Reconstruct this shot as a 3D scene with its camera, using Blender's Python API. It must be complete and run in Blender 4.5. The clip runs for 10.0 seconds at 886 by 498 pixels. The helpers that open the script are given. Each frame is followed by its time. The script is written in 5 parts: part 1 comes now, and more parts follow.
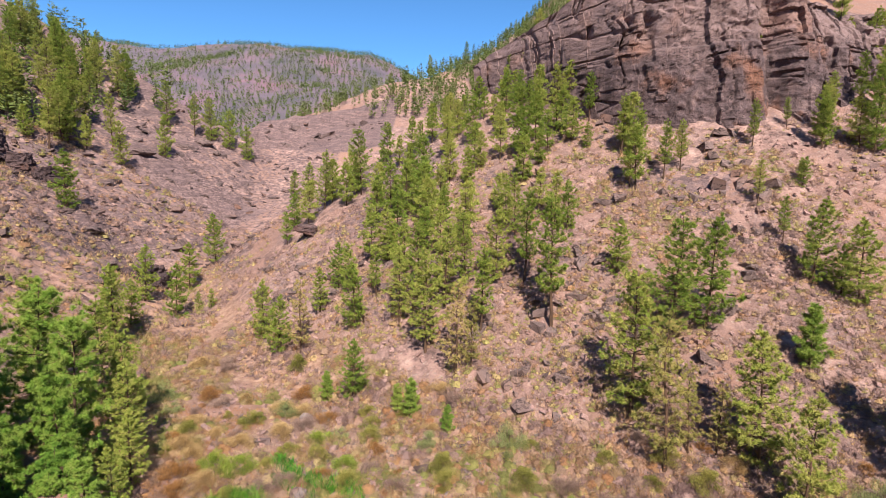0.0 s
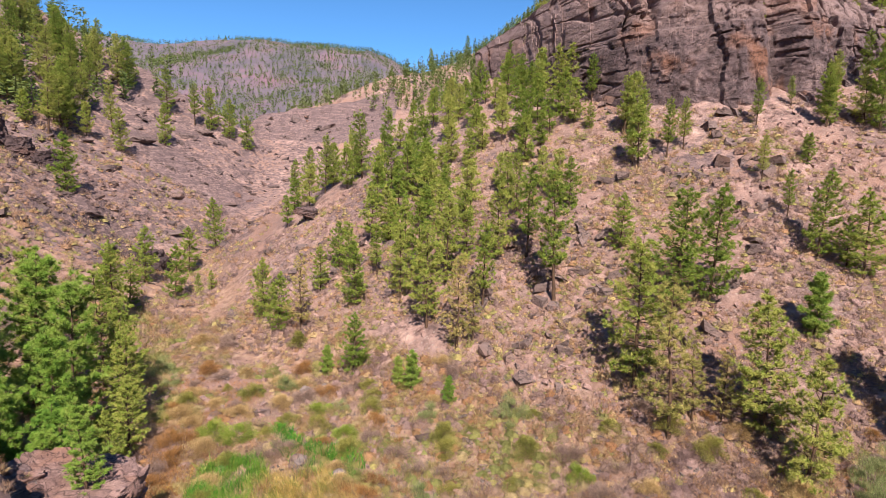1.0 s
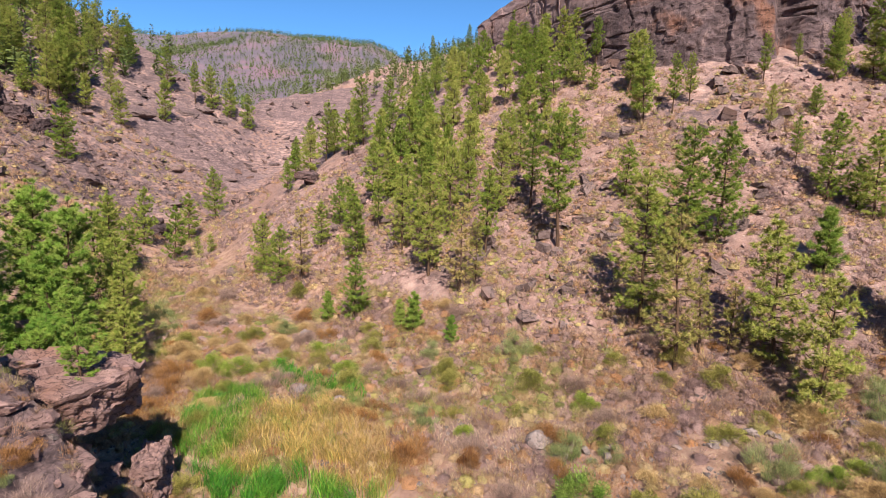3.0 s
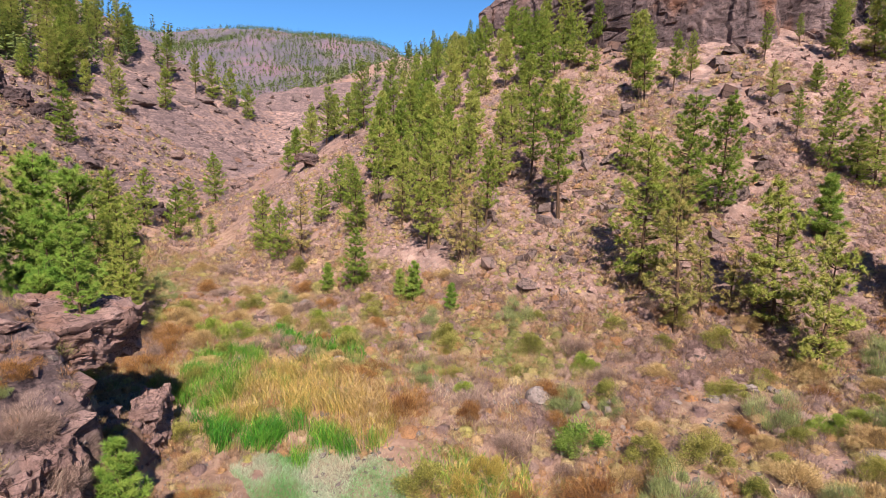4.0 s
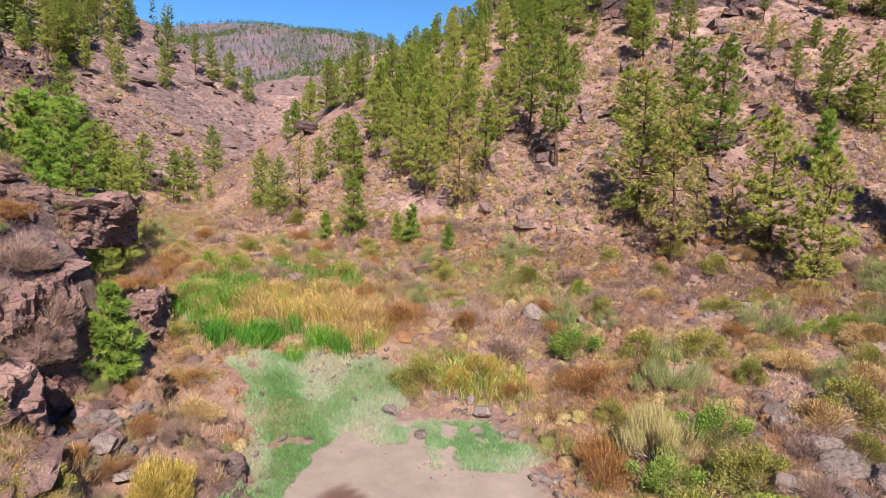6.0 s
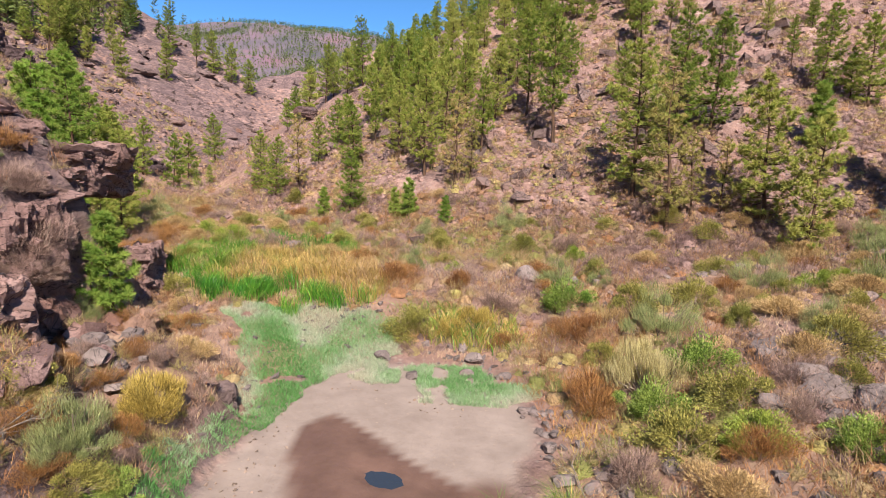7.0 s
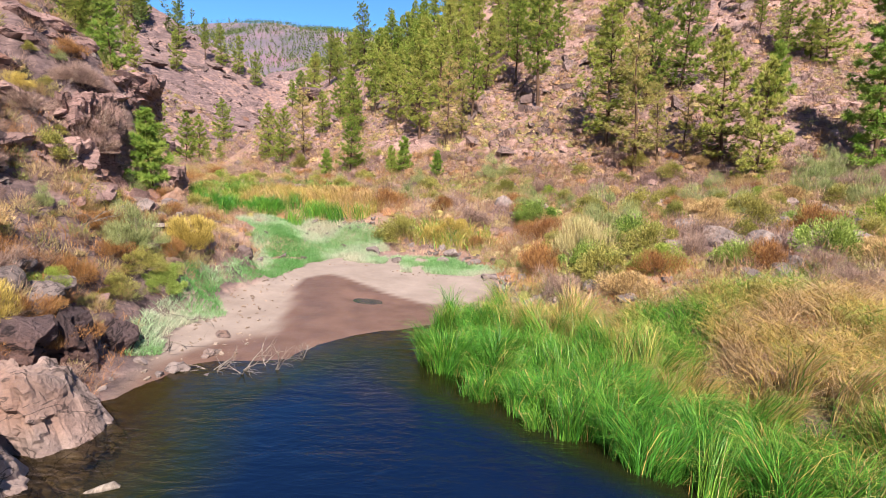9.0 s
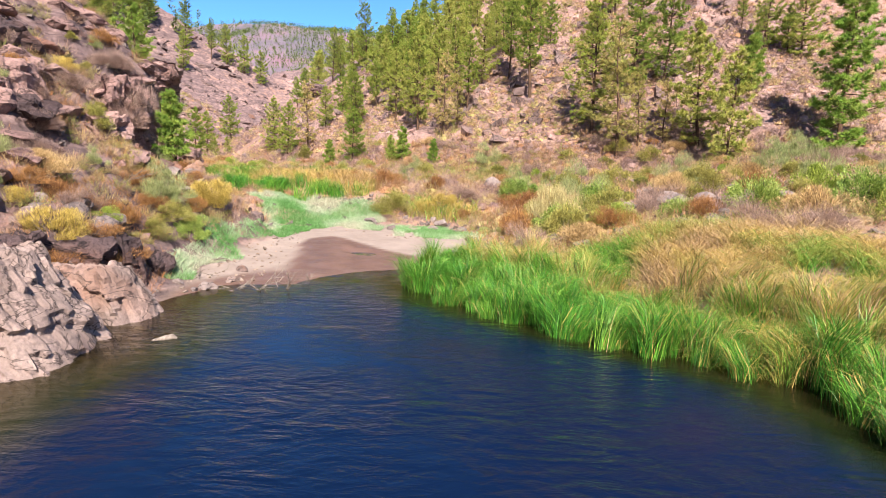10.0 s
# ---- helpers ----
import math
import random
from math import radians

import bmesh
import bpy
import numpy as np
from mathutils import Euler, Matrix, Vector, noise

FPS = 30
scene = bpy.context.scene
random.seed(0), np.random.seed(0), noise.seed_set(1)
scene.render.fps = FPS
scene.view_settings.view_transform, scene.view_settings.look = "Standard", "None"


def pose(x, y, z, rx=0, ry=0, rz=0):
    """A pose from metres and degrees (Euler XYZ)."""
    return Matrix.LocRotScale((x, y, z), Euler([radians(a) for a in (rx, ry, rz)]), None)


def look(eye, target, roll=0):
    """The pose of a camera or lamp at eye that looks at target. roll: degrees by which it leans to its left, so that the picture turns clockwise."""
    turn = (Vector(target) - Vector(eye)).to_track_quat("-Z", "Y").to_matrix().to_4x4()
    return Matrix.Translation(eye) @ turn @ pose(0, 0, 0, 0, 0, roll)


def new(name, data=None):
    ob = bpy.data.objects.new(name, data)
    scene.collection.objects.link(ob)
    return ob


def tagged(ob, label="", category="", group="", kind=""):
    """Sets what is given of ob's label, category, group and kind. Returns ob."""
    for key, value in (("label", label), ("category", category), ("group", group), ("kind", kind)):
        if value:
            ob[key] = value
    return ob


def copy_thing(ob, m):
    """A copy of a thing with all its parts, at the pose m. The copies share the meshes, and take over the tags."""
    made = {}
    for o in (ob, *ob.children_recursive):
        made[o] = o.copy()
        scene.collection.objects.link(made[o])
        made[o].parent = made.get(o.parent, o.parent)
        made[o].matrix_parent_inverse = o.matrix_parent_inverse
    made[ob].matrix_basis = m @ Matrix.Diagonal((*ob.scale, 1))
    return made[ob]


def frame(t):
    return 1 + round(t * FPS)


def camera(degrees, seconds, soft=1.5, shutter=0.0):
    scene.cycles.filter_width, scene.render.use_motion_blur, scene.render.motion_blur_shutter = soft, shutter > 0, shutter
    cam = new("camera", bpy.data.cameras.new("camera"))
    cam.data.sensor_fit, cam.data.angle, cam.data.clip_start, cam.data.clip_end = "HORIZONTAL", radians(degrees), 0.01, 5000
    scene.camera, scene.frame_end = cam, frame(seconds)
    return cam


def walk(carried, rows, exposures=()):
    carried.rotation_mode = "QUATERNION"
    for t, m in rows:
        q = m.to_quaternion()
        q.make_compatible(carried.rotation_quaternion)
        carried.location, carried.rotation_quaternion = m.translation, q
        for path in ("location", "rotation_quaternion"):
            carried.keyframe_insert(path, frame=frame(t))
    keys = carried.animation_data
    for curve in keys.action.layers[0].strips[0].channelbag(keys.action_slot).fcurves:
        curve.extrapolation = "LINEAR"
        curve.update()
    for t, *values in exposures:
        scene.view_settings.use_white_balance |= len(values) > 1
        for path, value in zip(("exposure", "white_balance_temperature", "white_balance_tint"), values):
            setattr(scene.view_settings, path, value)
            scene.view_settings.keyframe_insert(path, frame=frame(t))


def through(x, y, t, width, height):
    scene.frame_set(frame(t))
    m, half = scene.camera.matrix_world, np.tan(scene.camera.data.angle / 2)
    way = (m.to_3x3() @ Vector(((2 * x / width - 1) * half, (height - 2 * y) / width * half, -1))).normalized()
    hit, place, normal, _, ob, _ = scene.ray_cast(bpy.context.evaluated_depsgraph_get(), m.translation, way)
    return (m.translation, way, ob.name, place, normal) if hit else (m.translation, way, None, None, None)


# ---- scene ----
# ---- camera and its way ----
cam = camera(77.0, 10.0, soft=0.7)
METRES, EYE, TILT, LEAN, TURN = 30.0, 27.88, -7.016, -1.046, 0.0
ROWS = [
    (0.0, 0.0, 0.0, 0.0, 0.0, 0.0, -0.0),
    (0.5, -0.0027, 0.0081, -0.0433, 0.0, -0.11, -0.08),
    (1.0, -0.0048, 0.0169, -0.0863, 0.02, -0.21, -0.15),
    (1.5, -0.0072, 0.0257, -0.1289, 0.03, -0.36, -0.23),
    (2.0, -0.0091, 0.0334, -0.1732, 0.04, -0.46, -0.31),
    (2.5, -0.0108, 0.0392, -0.2184, 0.05, -0.52, -0.39),
    (4.0, -0.0119, 0.0433, -0.3597, 0.04, -0.61, -0.68),
    (4.5, -0.0113, 0.0432, -0.4064, 0.02, -0.65, -0.81),
    (5.0, -0.0103, 0.0426, -0.452, -0.0, -0.65, -0.91),
    (5.5, -0.0081, 0.0409, -0.4947, -0.02, -0.68, -0.98),
    (7.0, 0.0144, 0.0296, -0.6191, 0.21, -0.72, -1.01),
    (7.5, 0.0248, 0.0179, -0.6601, 0.43, -0.71, -1.0),
    (8.0, 0.0364, -0.0157, -0.7022, 0.53, -0.69, -0.93),
    (8.5, 0.0497, -0.0714, -0.7438, 0.66, -0.7, -0.87),
    (9.0, 0.0632, -0.1308, -0.7827, 0.8, -0.66, -0.81),
    (9.5, 0.0782, -0.1888, -0.8143, 0.97, -0.65, -0.75),
    (10.0, 0.0936, -0.245, -0.8419, 1.23, -0.65, -0.68),
]
walk(cam, [(t, pose(0, 0, EYE, TILT, LEAN, TURN) @ pose(METRES * x, METRES * y, METRES * z, 90 + pitch, roll, yaw)) for t, x, y, z, yaw, pitch, roll in ROWS],
     exposures=[(0.0, 0.84), (5.0, 0.86), (7.0, 0.89), (8.5, 1.05), (10.0, 1.40)])

# ---- sky, sun, exposure ----
SUN_TURN, SUN_UP = 171.0, 45.0  # degrees: clockwise from +y, and above the horizon
world = bpy.data.worlds.new("sky")
scene.world = world
world.use_nodes = True
wn = world.node_tree.nodes
sky = wn.new("ShaderNodeTexSky")
sky.sky_type, sky.sun_disc = "NISHITA", False
sky.sun_elevation, sky.sun_rotation = radians(SUN_UP), radians(SUN_TURN)
sky.altitude, sky.air_density, sky.dust_density, sky.ozone_density = 300, 0.75, 0.0, 1.6
wn["Background"].inputs["Strength"].default_value = 0.064
deepen = wn.new("ShaderNodeMix")  # a clear, dry mountain sky
deepen.data_type, deepen.blend_type = "RGBA", "MULTIPLY"
deepen.inputs[0].default_value, deepen.inputs[7].default_value = 1.0, (0.72, 1.26, 1.66, 1)
world.node_tree.links.new(sky.outputs["Color"], deepen.inputs[6])
world.node_tree.links.new(deepen.outputs[2], wn["Background"].inputs["Color"])
sun = new("sun", bpy.data.lights.new("sun", "SUN"))
sun.data.energy, sun.data.angle, sun.data.color = 6.0, radians(0.55), (1.0, 0.89, 0.79)
to_sun = Vector((math.sin(radians(SUN_TURN)) * math.cos(radians(SUN_UP)), math.cos(radians(SUN_TURN)) * math.cos(radians(SUN_UP)), math.sin(radians(SUN_UP))))
sun.matrix_world = look((0, 0, 400), Vector((0, 0, 400)) - to_sun)


# ---- materials ----
class Mat:
    """A node material under construction."""

    def __init__(self, name):
        self.m = bpy.data.materials.new(name)
        self.m.use_nodes = True
        self.t = self.m.node_tree
        self.b = self.t.nodes["Principled BSDF"]

    def node(self, kind, **values):
        n = self.t.nodes.new(kind)
        for key, value in values.items():
            n.inputs[key].default_value = value
        return n

    def link(self, a, b):
        self.t.links.new(a, b)

    def coords(self):
        return self.node("ShaderNodeTexCoord").outputs["Object"]

    def place(self):
        return self.node("ShaderNodeNewGeometry").outputs["Position"]

    def noise(self, where, scale, detail=4.0, rough=0.55, warp=0.0):
        n = self.node("ShaderNodeTexNoise", Scale=scale, Detail=detail, Roughness=rough, Distortion=warp)
        self.link(where, n.inputs["Vector"])
        return n.outputs["Fac"]

    def ramp(self, fac, *stops):
        n = self.node("ShaderNodeValToRGB")
        while len(n.color_ramp.elements) < len(stops):
            n.color_ramp.elements.new(0.5)
        for e, (p, c) in zip(n.color_ramp.elements, stops):
            e.position, e.color = p, (*c, 1) if len(c) == 3 else c
        self.link(fac, n.inputs["Fac"])
        return n.outputs["Color"]

    def mix(self, fac, a, b, how="MIX"):
        n = self.node("ShaderNodeMix")
        n.data_type, n.blend_type = "RGBA", how
        for value, socket in ((fac, n.inputs[0]), (a, n.inputs[6]), (b, n.inputs[7])):
            if isinstance(value, (int, float)):
                socket.default_value = value
            elif isinstance(value, tuple):
                socket.default_value = (*value, 1)
            else:
                self.link(value, socket)
        return n.outputs[2]

    def attribute(self, name):
        n = self.node("ShaderNodeAttribute")
        n.attribute_name = name
        return n.outputs["Fac"]

    def island(self):
        return self.node("ShaderNodeNewGeometry").outputs["Random Per Island"]

    def chance(self):
        return self.node("ShaderNodeObjectInfo").outputs["Random"]

    def bump(self, height, strength, distance):
        n = self.node("ShaderNodeBump", Strength=strength, Distance=distance)
        self.link(height, n.inputs["Height"])
        self.link(n.outputs["Normal"], self.b.inputs["Normal"])

    def done(self, colour, rough=0.9, spec=0.2):
        if isinstance(colour, tuple):
            self.b.inputs["Base Color"].default_value = (*colour, 1)
        else:
            self.link(colour, self.b.inputs["Base Color"])
        if isinstance(rough, (int, float)):
            self.b.inputs["Roughness"].default_value = rough
        else:
            self.link(rough, self.b.inputs["Roughness"])
        self.b.inputs["Specular IOR Level"].default_value = spec
        return self.m


def ground_material():
    """Stony reddish soil, bare rock, pale dried mud and dark wet mud, by the kind of ground."""
    k = Mat("ground")
    p = k.place()
    big, mid, fine = k.noise(p, 0.05, 3), k.noise(p, 0.5, 8, 0.72), k.noise(p, 5.0, 5, 0.7)
    soil = k.ramp(mid, (0.36, (0.09, 0.056, 0.05)), (0.46, (0.22, 0.138, 0.12)), (0.54, (0.325, 0.206, 0.175)), (0.66, (0.44, 0.30, 0.25)))
    soil = k.mix(k.ramp(big, (0.42, (0, 0, 0)), (0.62, (1, 1, 1))), soil, (0.27, 0.158, 0.122))
    vor = k.node("ShaderNodeTexVoronoi", Scale=1.9)
    k.link(p, vor.inputs["Vector"])
    stones = k.ramp(vor.outputs["Distance"], (0.16, (1, 1, 1)), (0.26, (0, 0, 0)))
    scree = k.ramp(k.noise(p, 0.17, 7, 0.75), (0.38, (0.5, 0.5, 0.5)), (0.52, (0, 0, 0)))
    soil = k.mix(scree, soil, k.mix(mid, (0.10, 0.072, 0.07), (0.27, 0.185, 0.175)))
    soil = k.mix(stones, soil, k.ramp(fine, (0.3, (0.20, 0.15, 0.135)), (0.7, (0.42, 0.32, 0.27))))
    rock = k.ramp(k.noise(p, 1.3, 6, 0.7, 0.6), (0.3, (0.065, 0.045, 0.044)), (0.5, (0.195, 0.13, 0.124)), (0.72, (0.33, 0.23, 0.21)))
    lay = k.node("ShaderNodeMapping")
    lay.inputs["Scale"].default_value = (0.5, 0.5, 1.5)
    k.link(p, lay.inputs["Vector"])
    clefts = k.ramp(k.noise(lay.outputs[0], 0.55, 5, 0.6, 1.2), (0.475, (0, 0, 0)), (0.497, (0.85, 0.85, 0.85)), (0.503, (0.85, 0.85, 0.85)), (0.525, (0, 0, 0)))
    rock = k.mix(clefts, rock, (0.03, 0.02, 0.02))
    rock = k.mix(k.ramp(k.noise(p, 0.11, 6, 0.7, 0.8), (0.40, (0.7, 0.7, 0.7)), (0.54, (0, 0, 0))), rock, k.mix(k.noise(p, 2.2, 5, 0.7), (0.06, 0.042, 0.044), (0.25, 0.17, 0.165)))
    beds = k.node("ShaderNodeMapping")
    beds.inputs["Scale"].default_value = (0.045, 0.045, 0.42)
    k.link(p, beds.inputs["Vector"])
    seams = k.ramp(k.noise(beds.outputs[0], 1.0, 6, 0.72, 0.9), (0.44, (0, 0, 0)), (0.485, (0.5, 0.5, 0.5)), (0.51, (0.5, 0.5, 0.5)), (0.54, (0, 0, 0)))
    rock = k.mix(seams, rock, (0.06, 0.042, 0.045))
    edges = k.ramp(k.noise(p, 0.9, 4), (0.42, (0, 0, 0)), (0.58, (1, 1, 1)))
    rocky = k.node("ShaderNodeMath")
    rocky.operation = "MULTIPLY_ADD"
    k.link(edges, rocky.inputs[0])
    rocky.inputs[1].default_value = 0.45
    k.link(k.attribute("rock"), rocky.inputs[2])
    step = k.ramp(rocky.outputs[0], (0.5, (0, 0, 0)), (0.8, (1, 1, 1)))
    colour = k.mix(step, soil, rock)
    colour = k.mix(k.attribute("litter"), colour, k.ramp(k.noise(p, 0.9, 5, 0.65), (0.3, (0.17, 0.098, 0.066)), (0.5, (0.33, 0.20, 0.14)), (0.7, (0.46, 0.32, 0.225))))
    # distant mountainsides: haze is put into the colour as a greyed purple
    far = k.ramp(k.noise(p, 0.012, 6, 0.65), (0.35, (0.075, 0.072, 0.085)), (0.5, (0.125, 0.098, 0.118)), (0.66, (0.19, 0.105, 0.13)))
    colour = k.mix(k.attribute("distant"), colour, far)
    silt = k.ramp(k.noise(p, 0.8, 6, 0.6), (0.3, (0.19, 0.148, 0.124)), (0.7, (0.265, 0.212, 0.18)))
    silt = k.mix(k.ramp(fine, (0.62, (0, 0, 0)), (0.72, (1, 1, 1))), silt, (0.31, 0.235, 0.175))
    flakes = k.node("ShaderNodeTexVoronoi", Scale=2.3)
    flakes.feature = "DISTANCE_TO_EDGE"
    bent = k.node("ShaderNodeVectorMath")
    k.link(p, bent.inputs[0])
    k.link(k.mix(0.0, k.node("ShaderNodeTexNoise", Scale=1.5).outputs["Color"], (0, 0, 0)), bent.inputs[1])
    k.link(bent.outputs[0], flakes.inputs["Vector"])
    cracks = k.ramp(flakes.outputs["Distance"], (0.0, (0.16, 0.16, 0.16)), (0.03, (0, 0, 0)))
    silt = k.mix(cracks, silt, (0.13, 0.095, 0.07))
    clods = k.ramp(k.noise(p, 7.0, 3, 0.6), (0.62, (0, 0, 0)), (0.68, (0.4, 0.4, 0.4)))
    silt = k.mix(clods, silt, (0.20, 0.15, 0.115))
    colour = k.mix(k.attribute("mud"), colour, silt)
    wet = k.attribute("wet")
    colour = k.mix(wet, colour, k.ramp(k.noise(p, 0.9, 4), (0.35, (0.095, 0.054, 0.040)), (0.65, (0.130, 0.076, 0.057))))
    rough = k.mix(wet, (0.93, 0.93, 0.93), k.ramp(k.noise(p, 1.1, 4), (0.35, (0.42, 0.42, 0.42)), (0.7, (0.72, 0.72, 0.72))))
    relief = k.mix(0.5, k.noise(p, 2.6, 7, 0.75), k.mix(0.5, fine, vor.outputs["Distance"]))
    relief = k.mix(k.attribute("mud"), relief, k.mix(0.93, relief, (0.5, 0.5, 0.5)))
    k.bump(relief, 1.0, 0.5)
    return k.done(colour, rough, 0.25)


def rock_material(name, dark, mid, light, scale=1.0, depth=0.3, tiers=False):
    k = Mat(name)
    p = k.place()
    n = k.noise(p, 0.55 * scale, 6, 0.68, 0.7)
    colour = k.ramp(n, (0.3, dark), (0.48, mid), (0.7, light))
    streak = k.node("ShaderNodeMapping")
    streak.inputs["Scale"].default_value = (1.2 * scale, 1.2 * scale, 0.16 * scale)
    k.link(p, streak.inputs["Vector"])
    stain = k.ramp(k.noise(streak.outputs[0], 0.8, 5, 0.65), (0.44, (0, 0, 0)), (0.6, (0.75, 0.75, 0.75)))
    colour = k.mix(stain, colour, tuple(0.55 * c for c in mid))
    rust = k.ramp(k.noise(p, 0.16 * scale, 3), (0.56, (0, 0, 0)), (0.68, (0.7, 0.7, 0.7)))
    colour = k.mix(rust, colour, (0.29, 0.125, 0.065))
    colour = k.mix(k.ramp(k.noise(p, 9 * scale, 4, 0.7), (0.35, (0.6, 0.6, 0.6)), (0.65, (0, 0, 0))), colour, dark)
    if tiers:  # a lower bed of dense dark rock under weathered paler beds
        z = k.node("ShaderNodeSeparateXYZ")
        k.link(p, z.inputs[0])
        level = k.node("ShaderNodeMath")
        level.operation = "MULTIPLY_ADD"
        k.link(k.noise(p, 0.13, 4), level.inputs[0])
        level.inputs[1].default_value = 12.0
        k.link(z.outputs["Z"], level.inputs[2])
        bed = k.node("ShaderNodeMapRange")
        bed.inputs["From Min"].default_value, bed.inputs["From Max"].default_value = 53.5, 57.0
        k.link(level.outputs[0], bed.inputs["Value"])
        colour = k.mix(bed.outputs[0], colour, k.mix(0.55, colour, light))
    else:
        colour = k.mix(0.3, colour, k.ramp(k.chance(), (0, dark), (1, light)))
    lay = k.node("ShaderNodeMapping")
    lay.inputs["Scale"].default_value = (0.7 * scale, 0.7 * scale, 1.3 * scale)
    k.link(p, lay.inputs["Vector"])
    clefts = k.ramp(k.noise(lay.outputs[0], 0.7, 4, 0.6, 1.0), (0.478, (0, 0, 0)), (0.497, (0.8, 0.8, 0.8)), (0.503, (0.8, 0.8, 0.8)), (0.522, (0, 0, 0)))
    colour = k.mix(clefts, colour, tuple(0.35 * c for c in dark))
    k.bump(k.mix(0.45, k.noise(p, 1.6 * scale, 8, 0.72, 0.5), k.noise(p, 8 * scale, 5, 0.7)), 0.95, depth)
    return k.done(colour, 0.88, 0.25)


def leaf_material(name, a, b, c, through=0.25, rough=0.55):
    """Thin leaves or needles: three tones from leaf to leaf, plant to plant, partly let through."""
    k = Mat(name)
    own = k.mix(0.45, k.island(), k.chance())
    colour = k.ramp(own, (0.2, a), (0.5, b), (0.8, c))
    patch = k.noise(k.place(), 0.9, 3)
    colour = k.mix(k.ramp(patch, (0.4, (0, 0, 0)), (0.62, (0.6, 0.6, 0.6))), colour, c)
    colour = k.mix(1.0, colour, k.ramp(k.island(), (0.0, (0.45, 0.45, 0.45)), (1.0, (1.3, 1.3, 1.3))), "MULTIPLY")
    k.done(colour, rough, 0.3)
    tr = k.node("ShaderNodeBsdfTranslucent")
    k.link(colour, tr.inputs["Color"])
    m = k.node("ShaderNodeMixShader", Fac=through)
    k.link(k.b.outputs[0], m.inputs[1])
    k.link(tr.outputs[0], m.inputs[2])
    k.link(m.outputs[0], k.t.nodes["Material Output"].inputs["Surface"])
    return k.m


def needle_material(name, a, b, c, through=0.2):
    """Pine needles: the hue goes by tuft and by tree, with little change from needle to needle."""
    k = Mat(name)
    own = k.mix(0.5, k.attribute("tone"), k.chance())
    colour = k.ramp(own, (0.2, a), (0.5, b), (0.8, c))
    colour = k.mix(1.0, colour, k.ramp(k.island(), (0.0, (0.82, 0.82, 0.82)), (1.0, (1.1, 1.1, 1.1))), "MULTIPLY")
    k.done(colour, 0.7, 0.12)
    tr = k.node("ShaderNodeBsdfTranslucent")
    k.link(colour, tr.inputs["Color"])
    m = k.node("ShaderNodeMixShader", Fac=through)
    k.link(k.b.outputs[0], m.inputs[1])
    k.link(tr.outputs[0], m.inputs[2])
    k.link(m.outputs[0], k.t.nodes["Material Output"].inputs["Surface"])
    return k.m


def bark_material(name, dark, light):
    k = Mat(name)
    p = k.coords()
    s = k.node("ShaderNodeMapping")
    s.inputs["Scale"].default_value = (9, 9, 1.6)
    k.link(p, s.inputs["Vector"])
    n = k.noise(s.outputs[0], 1.2, 5, 0.7)
    k.bump(n, 0.9, 0.05)
    return k.done(k.ramp(n, (0.35, dark), (0.65, light)), 0.95, 0.15)


def water_material():
    """Dark pond water: rippled gloss over a body that grows murky with depth, its deep blue painted in for the
    reflected sky.
    """
    k = Mat("pond_water")
    p = k.place()
    s = k.node("ShaderNodeMapping")
    s.inputs["Rotation"].default_value = (0, 0, radians(-28))
    s.inputs["Scale"].default_value = (0.9, 1.9, 1.0)
    k.link(p, s.inputs["Vector"])
    waves = k.mix(0.3, k.noise(s.outputs[0], 0.75, 2, 0.5, 1.2), k.noise(s.outputs[0], 3.2, 4, 0.62, 0.8))
    calm = k.ramp(k.noise(p, 0.25, 2), (0.4, (0.14, 0.14, 0.14)), (0.62, (0.6, 0.6, 0.6)))
    bump = k.node("ShaderNodeBump", Distance=0.20)
    k.link(waves, bump.inputs["Height"])
    k.link(calm, bump.inputs["Strength"])
    gloss = k.node("ShaderNodeBsdfGlossy", Roughness=0.07)
    k.link(bump.outputs[0], gloss.inputs["Normal"])
    body = k.node("ShaderNodeBsdfTransparent")
    body.inputs["Color"].default_value = (0.42, 0.40, 0.27, 1)
    murk_and_sky = k.node("ShaderNodeBsdfDiffuse")
    # olive murk in the shallows; the deep blue stands in for sky reflection
    k.link(k.ramp(k.attribute("depth"), (0.12, (0.024, 0.022, 0.007)), (0.5, (0.008, 0.012, 0.004)), (0.85, (0.0015, 0.006, 0.024))), murk_and_sky.inputs["Color"])
    deep = k.node("ShaderNodeMixShader")
    k.link(k.ramp(k.attribute("depth"), (0.0, (0.05, 0.05, 0.05)), (0.45, (0.93, 0.93, 0.93))), deep.inputs[0])
    k.link(body.outputs[0], deep.inputs[1])
    k.link(murk_and_sky.outputs[0], deep.inputs[2])
    fr = k.node("ShaderNodeFresnel", IOR=1.335)
    k.link(bump.outputs[0], fr.inputs["Normal"])
    m = k.node("ShaderNodeMixShader")
    k.link(fr.outputs[0], m.inputs[0])
    k.link(deep.outputs[0], m.inputs[1])
    k.link(gloss.outputs[0], m.inputs[2])
    k.link(m.outputs[0], k.t.nodes["Material Output"].inputs["Surface"])
    return k.m


